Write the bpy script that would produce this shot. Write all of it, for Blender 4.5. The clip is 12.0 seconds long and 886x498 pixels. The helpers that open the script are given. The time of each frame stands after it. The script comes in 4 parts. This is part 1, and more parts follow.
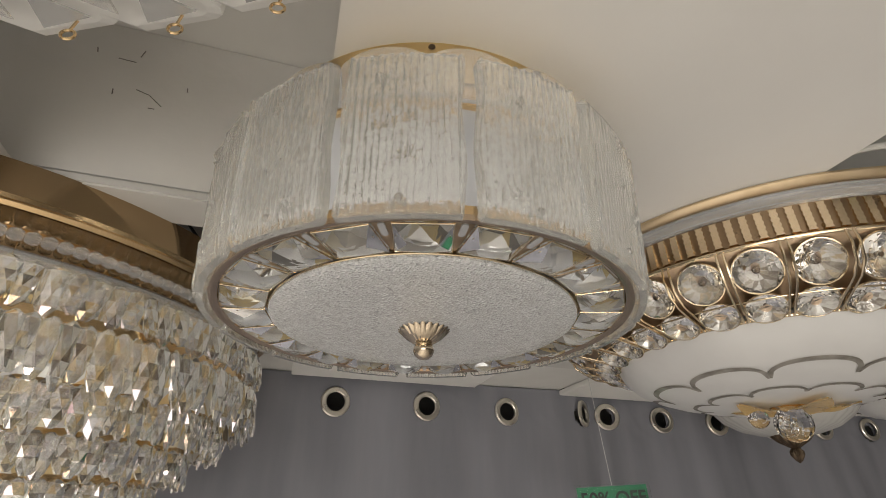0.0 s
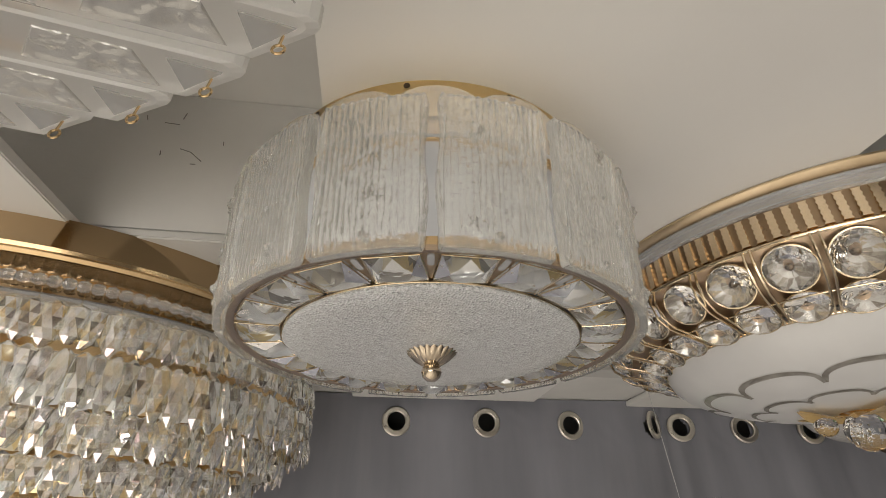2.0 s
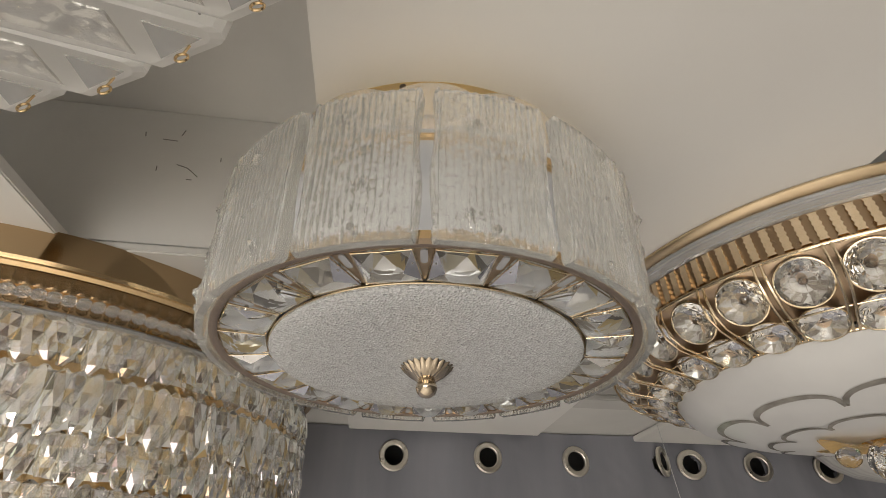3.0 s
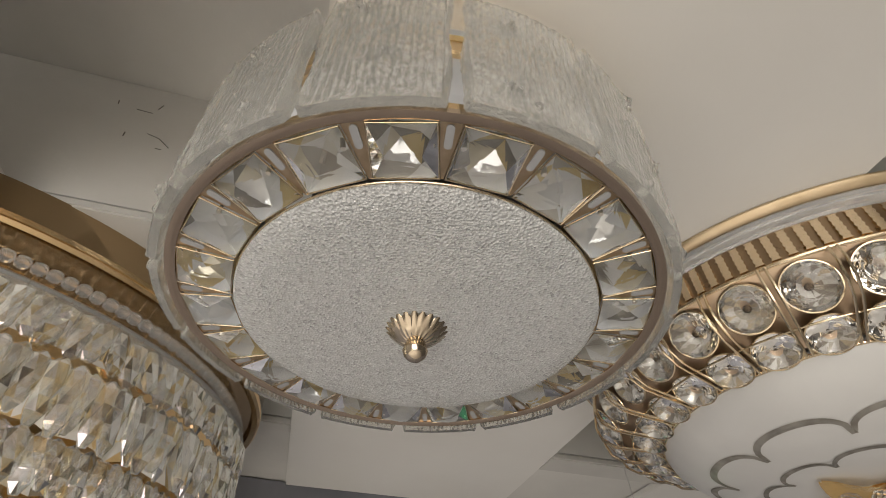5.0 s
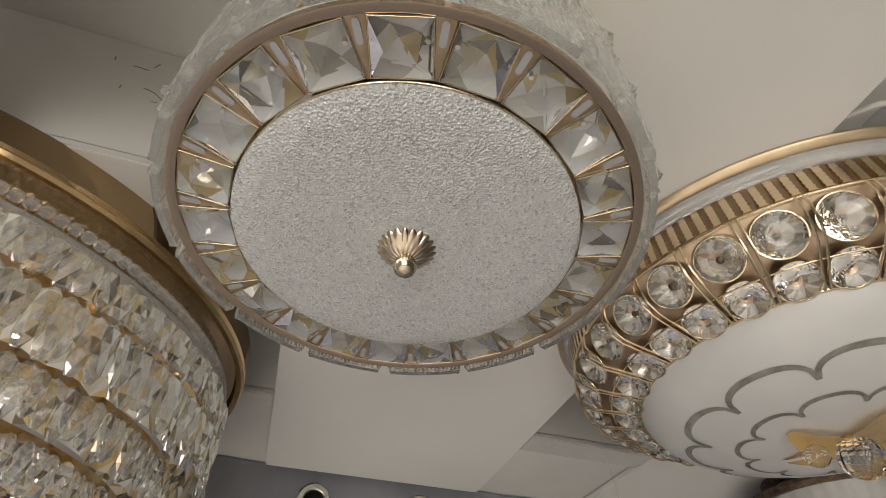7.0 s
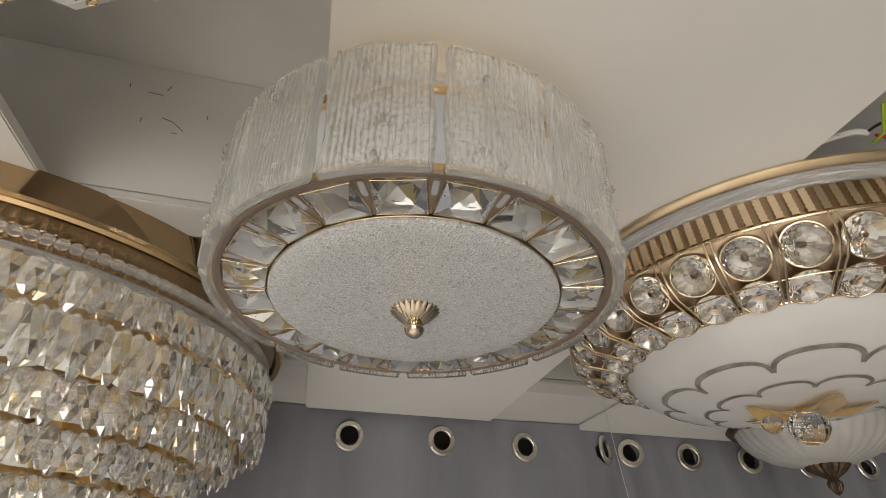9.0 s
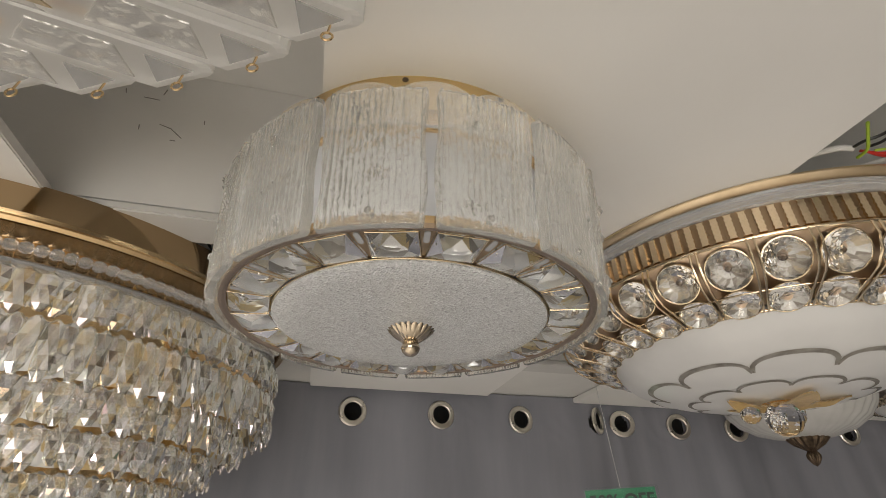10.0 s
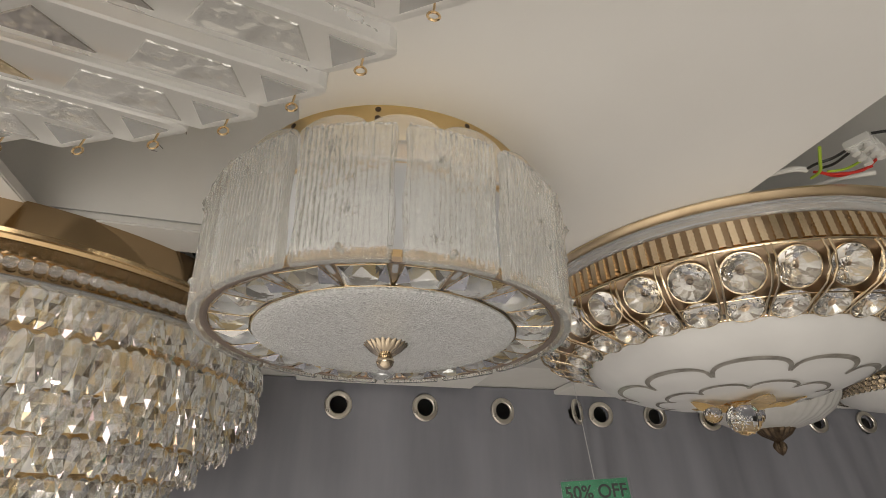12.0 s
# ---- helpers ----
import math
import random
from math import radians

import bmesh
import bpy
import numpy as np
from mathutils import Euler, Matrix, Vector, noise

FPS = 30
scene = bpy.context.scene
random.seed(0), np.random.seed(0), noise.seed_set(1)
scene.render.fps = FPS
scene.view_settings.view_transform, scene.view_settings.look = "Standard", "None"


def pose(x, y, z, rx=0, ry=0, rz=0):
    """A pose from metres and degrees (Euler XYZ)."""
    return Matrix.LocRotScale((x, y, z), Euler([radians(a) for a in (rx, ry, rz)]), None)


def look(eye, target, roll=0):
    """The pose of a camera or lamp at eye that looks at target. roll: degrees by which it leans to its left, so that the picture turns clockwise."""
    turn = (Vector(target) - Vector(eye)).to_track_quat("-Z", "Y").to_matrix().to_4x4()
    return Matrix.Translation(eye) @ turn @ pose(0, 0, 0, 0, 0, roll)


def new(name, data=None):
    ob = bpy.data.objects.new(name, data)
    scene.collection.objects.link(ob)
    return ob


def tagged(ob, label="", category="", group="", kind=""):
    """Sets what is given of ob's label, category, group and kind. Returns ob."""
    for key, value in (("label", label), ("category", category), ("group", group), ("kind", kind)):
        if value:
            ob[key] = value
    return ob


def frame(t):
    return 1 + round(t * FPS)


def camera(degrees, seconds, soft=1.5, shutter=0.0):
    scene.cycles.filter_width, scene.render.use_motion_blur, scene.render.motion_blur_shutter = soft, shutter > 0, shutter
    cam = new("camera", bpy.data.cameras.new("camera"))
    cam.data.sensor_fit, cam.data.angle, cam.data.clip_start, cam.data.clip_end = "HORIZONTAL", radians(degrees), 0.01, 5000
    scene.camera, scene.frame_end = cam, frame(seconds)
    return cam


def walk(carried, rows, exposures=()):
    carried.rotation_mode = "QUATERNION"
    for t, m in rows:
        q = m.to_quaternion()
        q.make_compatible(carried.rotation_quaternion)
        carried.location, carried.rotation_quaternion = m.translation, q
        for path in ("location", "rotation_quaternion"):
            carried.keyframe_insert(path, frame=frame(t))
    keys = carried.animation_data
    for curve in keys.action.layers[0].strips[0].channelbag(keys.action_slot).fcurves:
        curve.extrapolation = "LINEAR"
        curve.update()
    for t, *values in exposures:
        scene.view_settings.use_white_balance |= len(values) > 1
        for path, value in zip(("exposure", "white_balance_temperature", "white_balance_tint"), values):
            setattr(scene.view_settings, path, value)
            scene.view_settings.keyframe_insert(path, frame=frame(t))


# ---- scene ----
cam = camera(85.1, 12.0, 0.9)
METRES, EYE, TILT, LEAN, TURN = 0.48, 2.2, 28.5, 0.0, 0.0
ROWS = [
    (0.0, 0.0, 0.0, 0.0, 0.0, 0.0, -0.0),
    (0.5, 0.0225, 0.002, -0.0008, 1.61, 0.25, 1.07),
    (1.0, 0.0507, -0.0052, 0.0033, 3.64, 0.55, 2.39),
    (1.5, 0.0812, -0.0141, 0.0106, 6.13, 0.92, 3.69),
    (2.0, 0.1091, -0.0188, 0.0116, 8.19, 1.96, 4.58),
    (2.5, 0.1203, -0.0092, -0.0009, 8.96, 3.93, 4.79),
    (4.5, 0.0389, 0.103, -0.1516, 3.73, 13.43, 0.95),
    (5.0, 0.0326, 0.1161, -0.1948, 2.57, 15.92, 0.09),
    (5.5, 0.0276, 0.1316, -0.2484, 1.53, 18.31, -0.58),
    (6.0, 0.0313, 0.1412, -0.2972, 0.77, 19.49, -0.88),
    (6.5, 0.0242, 0.1353, -0.3262, 0.36, 18.92, -0.89),
    (8.5, 0.049, -0.0012, -0.1807, 2.07, 9.53, 0.54),
    (9.0, 0.0525, -0.0397, -0.1128, 2.68, 6.42, 1.29),
    (9.5, 0.0707, -0.0659, -0.0601, 2.79, 3.65, 1.65),
    (10.0, 0.0678, -0.0815, -0.0145, 2.75, 1.83, 1.67),
    (10.5, 0.0714, -0.0994, 0.0144, 2.57, 1.01, 1.54),
    (11.0, 0.096, -0.117, 0.0351, 2.23, 0.67, 1.47),
    (11.5, 0.1026, -0.1197, 0.0349, 1.92, 0.4, 1.58),
    (12.0, 0.1008, -0.1199, 0.0424, 1.56, 0.03, 1.57),
]
walk(cam, [(t, pose(0, 0, EYE, TILT, LEAN, TURN) @ pose(METRES * x, METRES * y, METRES * z, 90 + pitch, roll, yaw)) for t, x, y, z, yaw, pitch, roll in ROWS])

# ---- world and light ----
GRID = pose(0, 0, 0, 0, 0, 17.2)      # the shop's own axes, turned against the first view
WHOLE = Matrix.Identity(4)
BOARD_Z, DEEP_Z = 2.46, 2.67

world = bpy.data.worlds.new("world")
scene.world = world
world.use_nodes = True
world.node_tree.nodes["Background"].inputs[0].default_value = (0.9, 0.93, 1.0, 1)
world.node_tree.nodes["Background"].inputs[1].default_value = 0.05
scene.view_settings.exposure = 0.0


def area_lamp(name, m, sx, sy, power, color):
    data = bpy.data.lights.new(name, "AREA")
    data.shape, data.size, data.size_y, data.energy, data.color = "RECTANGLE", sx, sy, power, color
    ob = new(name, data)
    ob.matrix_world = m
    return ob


# unseen fill lamps, added: a large one behind, smaller ones overhead
area_lamp("rear_fill_light", GRID @ look((-1.0, -2.9, 1.3), (-0.1, 0.5, 2.2)), 2.8, 2.0, 58, (1.0, 0.95, 0.87))
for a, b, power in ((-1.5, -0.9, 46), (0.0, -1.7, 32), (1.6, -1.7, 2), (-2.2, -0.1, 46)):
    area_lamp("overhead_fill_light", GRID @ pose(a, b, 2.44), 0.5, 0.3, power, (1.0, 0.925, 0.83))


# ---- materials ----
def material(name, color=(0.8, 0.8, 0.8), rough=0.5, metal=0.0, **more):
    m = bpy.data.materials.new(name)
    m.use_nodes = True
    b = m.node_tree.nodes["Principled BSDF"]
    b.inputs["Base Color"].default_value = (*color, 1)
    b.inputs["Roughness"].default_value = rough
    b.inputs["Metallic"].default_value = metal
    for key, value in more.items():
        b.inputs[key.replace("_", " ")].default_value = value
    return m


def node(m, kind, **values):
    n = m.node_tree.nodes.new(kind)
    for key, value in values.items():
        n.inputs[key.replace("_", " ")].default_value = value
    return n


def wire_up(m, a, out, b, inp):
    m.node_tree.links.new(a.outputs[out], b.inputs[inp])


def coords(m, stretch=(1, 1, 1)):
    c = node(m, "ShaderNodeTexCoord")
    p = node(m, "ShaderNodeMapping")
    p.inputs["Scale"].default_value = stretch
    wire_up(m, c, "Object", p, "Vector")
    return p


def mottled(m, color_a, color_b, scale, detail=6.0, low=0.35, high=0.65, stretch=(1, 1, 1), vec=None):
    """Drives the base colour between two close colours by noise."""
    p = vec or coords(m, stretch)
    n = node(m, "ShaderNodeTexNoise", Scale=scale, Detail=detail)
    wire_up(m, p, "Vector", n, "Vector")
    r = node(m, "ShaderNodeValToRGB")
    r.color_ramp.elements[0].position, r.color_ramp.elements[1].position = low, high
    r.color_ramp.elements[0].color, r.color_ramp.elements[1].color = (*color_a, 1), (*color_b, 1)
    wire_up(m, n, "Fac", r, "Fac")
    wire_up(m, r, "Color", m.node_tree.nodes["Principled BSDF"], "Base Color")
    return r


def relief(m, texture, out, strength, distance):
    b = node(m, "ShaderNodeBump", Strength=strength, Distance=distance)
    wire_up(m, texture, out, b, "Height")
    wire_up(m, b, "Normal", m.node_tree.nodes["Principled BSDF"], "Normal")
    return b


def roughened(m, scale, low, high):
    n = node(m, "ShaderNodeTexNoise", Scale=scale, Detail=5.0)
    wire_up(m, coords(m), "Vector", n, "Vector")
    r = node(m, "ShaderNodeMapRange")
    r.inputs["To Min"].default_value, r.inputs["To Max"].default_value = low, high
    wire_up(m, n, "Fac", r, "Value")
    wire_up(m, r, "Result", m.node_tree.nodes["Principled BSDF"], "Roughness")


def noisy_bump(m, scale, strength, distance, stretch=(1, 1, 1), detail=5.0):
    n = node(m, "ShaderNodeTexNoise", Scale=scale, Detail=detail)
    wire_up(m, coords(m, stretch), "Vector", n, "Vector")
    return relief(m, n, "Fac", strength, distance)


board_white = material("white_board", (0.8, 0.79, 0.77), 0.45)
mottled(board_white, (0.77, 0.755, 0.73), (0.83, 0.82, 0.80), 3.0)
noisy_bump(board_white, 160, 0.08, 0.001)

ceiling_grey = material("grey_plaster", (0.5, 0.49, 0.47), 0.75)
mottled(ceiling_grey, (0.63, 0.62, 0.60), (0.72, 0.71, 0.685), 4.5, 9.0)
noisy_bump(ceiling_grey, 40, 0.25, 0.003)

wall_paint = material("wall_paint", (0.16, 0.155, 0.15), 0.7)
mottled(wall_paint, (0.14, 0.135, 0.13), (0.18, 0.175, 0.17), 2.0)
strip_paint = material("strip_paint", (0.6, 0.59, 0.57), 0.6)
mottled(strip_paint, (0.55, 0.54, 0.52), (0.64, 0.63, 0.61), 6.0)
floor_tile = material("floor_tile", (0.62, 0.58, 0.52), 0.25)
mottled(floor_tile, (0.52, 0.50, 0.47), (0.62, 0.60, 0.57), 3.0)

fabric = material("grey_fabric", (0.13, 0.13, 0.145), 0.9)
mottled(fabric, (0.205, 0.207, 0.236), (0.25, 0.252, 0.284), 14, stretch=(1, 1, 0.15))
weave = node(fabric, "ShaderNodeTexWave", Scale=420.0, Distortion=0.6)
wire_up(fabric, coords(fabric), "Vector", weave, "Vector")
relief(fabric, weave, "Fac", 0.15, 0.0005)

gold = material("polished_gold", (0.80, 0.58, 0.32), 0.16, 1.0)
mottled(gold, (0.76, 0.54, 0.29), (0.83, 0.62, 0.36), 25)
roughened(gold, 60, 0.10, 0.24)
gold_satin = material("satin_gold", (0.78, 0.60, 0.30), 0.38, 1.0)
mottled(gold_satin, (0.74, 0.56, 0.27), (0.82, 0.64, 0.34), 30)
noisy_bump(gold_satin, 300, 0.06, 0.0006)


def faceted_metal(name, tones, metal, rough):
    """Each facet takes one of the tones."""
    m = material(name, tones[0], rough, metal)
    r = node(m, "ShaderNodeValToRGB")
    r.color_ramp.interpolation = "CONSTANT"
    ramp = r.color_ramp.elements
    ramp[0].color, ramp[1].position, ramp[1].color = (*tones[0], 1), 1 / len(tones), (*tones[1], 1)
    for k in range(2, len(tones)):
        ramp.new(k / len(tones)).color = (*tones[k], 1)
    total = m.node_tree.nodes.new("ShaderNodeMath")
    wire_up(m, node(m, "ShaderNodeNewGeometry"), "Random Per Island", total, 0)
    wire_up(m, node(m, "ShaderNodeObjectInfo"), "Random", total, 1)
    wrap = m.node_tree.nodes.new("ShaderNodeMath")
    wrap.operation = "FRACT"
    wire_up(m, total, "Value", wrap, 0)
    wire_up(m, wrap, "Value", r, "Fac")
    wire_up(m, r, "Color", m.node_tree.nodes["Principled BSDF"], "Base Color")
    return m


# for made-up cups behind round crystals; the tones stand for facet reflections
cup_tones = faceted_metal("cup_glint_tones", ((0.72, 0.69, 0.64), (0.50, 0.46, 0.40), (0.84, 0.82, 0.79), (0.62, 0.52, 0.38), (0.34, 0.30, 0.26), (0.76, 0.74, 0.71)), 0.5, 0.16)
# tones of the added facet wall, imitating glints seen through the prisms
core_glint_tones = faceted_metal("core_glint_tones", ((0.86, 0.68, 0.38), (0.93, 0.93, 0.92), (0.80, 0.60, 0.32), (0.92, 0.90, 0.84), (0.90, 0.92, 0.95), (0.94, 0.94, 0.94), (0.92, 0.84, 0.64), (0.30, 0.26, 0.20)), 0.4, 0.14)
# clear prisms: glints and dark reflections are put into the facet colours
prism_glint_tones = faceted_metal("prism_glint_tones", ((1.0, 1.0, 1.0), (0.98, 0.92, 0.76), (0.97, 0.98, 1.0), (0.90, 0.74, 0.46), (0.94, 0.96, 0.99), (1.0, 0.99, 0.96), (0.62, 0.60, 0.56), (0.97, 0.96, 0.99), (1.0, 1.0, 0.98), (0.30, 0.28, 0.25), (1.0, 1.0, 1.0), (0.95, 0.97, 0.95)), 0.30, 0.02)
for key, value in (("Transmission Weight", 0.8), ("IOR", 1.42), ("Thin Film IOR", 1.6), ("Thin Film Thickness", 480)):
    prism_glint_tones.node_tree.nodes["Principled BSDF"].inputs[key].default_value = value
# bright, gold and dark tones painted as reflections inside the square crystals
tile_glint_tones = faceted_metal("tile_glint_tones", ((0.93, 0.94, 0.96), (0.95, 0.95, 0.94), (0.80, 0.64, 0.34), (0.94, 0.95, 0.97), (0.93, 0.92, 0.88), (0.90, 0.92, 0.95), (0.66, 0.52, 0.26), (0.96, 0.96, 0.96), (0.30, 0.28, 0.25), (0.88, 0.82, 0.66), (0.98, 0.98, 0.99), (0.97, 0.98, 0.99), (0.56, 0.53, 0.48)), 0.26, 0.03)
tile_crystal = material("tile_crystal", (1.0, 1.0, 0.995), 0.0, 0.0, IOR=1.5, Transmission_Weight=1.0)
rose_gold = material("rose_gold", (0.82, 0.66, 0.45), 0.24, 1.0)
mottled(rose_gold, (0.78, 0.61, 0.40), (0.87, 0.72, 0.52), 40)
roughened(rose_gold, 120, 0.18, 0.32)
# darkened gold, shade of the dentil gaps put into the colour
gap_shade_gold = material("gap_shade_gold", (0.30, 0.21, 0.13), 0.32, 1.0)
roughened(gap_shade_gold, 90, 0.2, 0.4)
flange_gold = material("flange_gold", (0.66, 0.53, 0.35), 0.34, 1.0)
mottled(flange_gold, (0.60, 0.47, 0.30), (0.72, 0.58, 0.40), 35)
noisy_bump(flange_gold, 200, 0.08, 0.0008)
frame_gold = material("frame_gold", (0.56, 0.43, 0.31), 0.3, 1.0)
roughened(frame_gold, 90, 0.22, 0.42)
cup_gold = material("cup_gold", (0.66, 0.56, 0.43), 0.16, 1.0)
roughened(cup_gold, 200, 0.10, 0.24)
bead_glass = material("bead_glass", (0.98, 0.98, 0.97), 0.01, 0.0, IOR=1.5, Transmission_Weight=0.85)
gold_brown = material("brown_gold", (0.58, 0.45, 0.33), 0.18, 1.0)
roughened(gold_brown, 70, 0.12, 0.28)
# gold darkened: the drum's reflection of dark surroundings is put into the colour
drum_gold = material("drum_gold", (0.44, 0.32, 0.19), 0.1, 1.0)
roughened(drum_gold, 40, 0.06, 0.16)
bracket_gold = material("bracket_gold", (0.50, 0.38, 0.25), 0.3, 0.9)
mottled(bracket_gold, (0.40, 0.30, 0.19), (0.58, 0.45, 0.31), 90)
gold_pale = material("champagne_gold", (0.80, 0.66, 0.46), 0.2, 1.0)
roughened(gold_pale, 80, 0.14, 0.3)
steel = material("eyelet_steel", (0.78, 0.74, 0.66), 0.28, 1.0)
roughened(steel, 120, 0.2, 0.4)
bronze = material("dark_bronze", (0.10, 0.075, 0.05), 0.42, 0.85)
mottled(bronze, (0.07, 0.05, 0.035), (0.16, 0.115, 0.075), 120)

crystal = material("cut_crystal", (1.0, 1.0, 0.995), 0.0, 0.0, IOR=1.54, Transmission_Weight=1.0)
clear_glass = material("clear_acrylic", (0.92, 0.92, 0.92), 0.10, 0.0, IOR=1.45, Transmission_Weight=0.75)
noisy_bump(clear_glass, 90, 0.2, 0.002)

ribbed = material("ribbed_glass", (0.965, 0.957, 0.922), 0.02, 0.0, IOR=1.52, Transmission_Weight=0.90)
noisy_bump(ribbed, 420, 0.7, 0.0016, (1, 1, 0.6), 3.0)
collar_glass = material("collar_glass", (0.92, 0.91, 0.89), 0.05, 0.0, IOR=1.5, Transmission_Weight=0.80)
noisy_bump(collar_glass, 150, 0.1, 0.001)

frost_disc = material("granular_glass", (0.74, 0.75, 0.76), 0.08, 0.0, IOR=1.55, Transmission_Weight=0.15)
grain = node(frost_disc, "ShaderNodeTexVoronoi", Scale=640.0)
wire_up(frost_disc, coords(frost_disc), "Vector", grain, "Vector")
relief(frost_disc, grain, "Distance", 0.85, 0.0018)
# glass grains vary in tone at random; the near-white ones paint in sparkle
grain_sparkle = node(frost_disc, "ShaderNodeValToRGB")
grain_sparkle.color_ramp.elements[0].position, grain_sparkle.color_ramp.elements[1].position = 0.12, 0.92
grain_sparkle.color_ramp.elements[0].color, grain_sparkle.color_ramp.elements[1].color = (0.62, 0.63, 0.64, 1), (0.99, 0.995, 1.0, 1)
for spot_at, tone in ((0.25, 0.80), (0.72, 0.90)):
    grain_sparkle.color_ramp.elements.new(spot_at).color = (tone * 0.98, tone * 0.99, tone, 1)
wire_up(frost_disc, grain, "Color", grain_sparkle, "Fac")
wire_up(frost_disc, grain_sparkle, "Color", frost_disc.node_tree.nodes["Principled BSDF"], "Base Color")

frosted_bar = material("frosted_crystal", (0.74, 0.725, 0.695), 0.3, 0.0, IOR=1.4, Transmission_Weight=0.6)
roughened(frosted_bar, 30, 0.18, 0.42)
bar_clear = material("bar_clear_cut", (0.80, 0.785, 0.75), 0.05, 0.15, IOR=1.5, Transmission_Weight=0.7)
noisy_bump(bar_clear, 85, 0.9, 0.006, detail=2.0)
bar_tip = material("bar_tip_cut", (0.62, 0.61, 0.585), 0.06, 0.1, IOR=1.5, Transmission_Weight=0.6)
noisy_bump(bar_tip, 60, 0.4, 0.004, detail=2.0)
# wedge cuts: gold and dark reflections put into the colour
bar_reflection_tones = faceted_metal("bar_reflected_gold", ((0.62, 0.50, 0.32), (0.40, 0.37, 0.33), (0.74, 0.66, 0.52), (0.30, 0.27, 0.23)), 0.6, 0.1)
noisy_bump(bar_reflection_tones, 85, 0.8, 0.006, detail=2.0)
strip_amber = material("amber_strip", (0.62, 0.33, 0.12), 0.25, 0.8)
mottled(strip_amber, (0.35, 0.17, 0.06), (0.85, 0.62, 0.36), 160, 3.0)
bowl_glass = material("ribbed_opal", (0.62, 0.61, 0.59), 0.25, 0.0, Transmission_Weight=0.2)
mottled(bowl_glass, (0.57, 0.56, 0.54), (0.66, 0.65, 0.63), 20)
opal = material("opal_glass", (0.82, 0.815, 0.81), 0.3, 0.0, Subsurface_Weight=0.0)
mottled(opal, (0.62, 0.615, 0.61), (0.68, 0.675, 0.67), 12)
petal_glass = material("clear_etched_band", (0.42, 0.39, 0.36), 0.12, 0.25)
mottled(petal_glass, (0.42, 0.39, 0.35), (0.66, 0.63, 0.58), 60)
amber = material("amber_glass", (0.96, 0.72, 0.34), 0.06, 0.0, IOR=1.5, Transmission_Weight=0.55)
noisy_bump(amber, 120, 0.4, 0.003)
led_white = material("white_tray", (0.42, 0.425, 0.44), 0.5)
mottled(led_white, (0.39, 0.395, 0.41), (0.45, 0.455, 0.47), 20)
black = material("black_hole", (0.01, 0.01, 0.01), 0.8)
dark_line = material("pencil_mark", (0.2, 0.19, 0.18), 0.9)
green_card = material("green_card", (0.012, 0.13, 0.06), 0.45)
mottled(green_card, (0.01, 0.115, 0.05), (0.016, 0.15, 0.07), 30)
ink = material("black_ink", (0.01, 0.012, 0.01), 0.5)
sleeve_clear = material("clear_sleeve", (0.95, 0.97, 0.96), 0.06, 0.0, IOR=1.3, Transmission_Weight=1.0)
thread_mat = material("nylon_thread", (0.6, 0.6, 0.6), 0.4)
wire_black = material("wire_black", (0.015, 0.015, 0.015), 0.4)
wire_red = material("wire_red", (0.55, 0.03, 0.02), 0.4)
wire_green = material("wire_green", (0.35, 0.5, 0.04), 0.4)
cable_white = material("cable_white", (0.62, 0.61, 0.58), 0.5)
terminal_plastic = material("terminal_plastic", (0.78, 0.77, 0.74), 0.35, 0.0, Transmission_Weight=0.25)


# ---- mesh helpers ----
def part(name, bm, mat, parent=None, label="", smooth=False, m=None):
    """One mesh object from a bmesh, under a thing or a part."""
    me = bpy.data.meshes.new(name)
    bmesh.ops.recalc_face_normals(bm, faces=bm.faces)
    bm.to_mesh(me)
    bm.free()
    me.materials.append(mat)
    if smooth:
        for f in me.polygons:
            f.use_smooth = True
        me.set_sharp_from_angle(angle=radians(32))
    return placed(name, me, parent, label, m)


def placed(name, me, parent=None, label="", m=None):
    ob = new(name, me)
    if parent is not None:
        ob.parent = parent
    if m is not None:
        ob.matrix_basis = m
    if label:
        ob["label"] = label
    return ob


def thing(name, m, label, category, group="", kind=""):
    ob = new(name)
    ob.empty_display_size = 0.02
    ob.matrix_basis = m
    return tagged(ob, label, category, group, kind)


def lathe(profile, segs=96, closed=False, start=0.0, turn=360.0):
    """A surface of revolution round z from (radius, height) pairs."""
    bm = bmesh.new()
    full = turn >= 359.9
    n = segs if full else segs + 1
    rings = []
    for k in range(n):
        a = radians(start + turn * k / segs)
        rings.append([bm.verts.new((r * math.cos(a), r * math.sin(a), z)) for r, z in profile])
    last = len(profile) if closed else len(profile) - 1
    for k in range(segs):
        p, q = rings[k], rings[(k + 1) % n]
        for j in range(last):
            i = (j + 1) % len(profile)
            bm.faces.new((p[j], q[j], q[i], p[i]))
    bmesh.ops.remove_doubles(bm, verts=bm.verts, dist=1e-6)
    return bm


def box(x0, x1, y0, y1, z0, z1, bevel=0.0, bm=None):
    bm = bm or bmesh.new()
    m = Matrix.LocRotScale(((x0 + x1) / 2, (y0 + y1) / 2, (z0 + z1) / 2), None, (x1 - x0, y1 - y0, z1 - z0))
    made = bmesh.ops.create_cube(bm, size=1, matrix=m)
    if bevel:
        edges = {e for v in made["verts"] for e in v.link_edges}
        bmesh.ops.bevel(bm, geom=list(edges), offset=bevel, segments=2, affect="EDGES")
    return bm


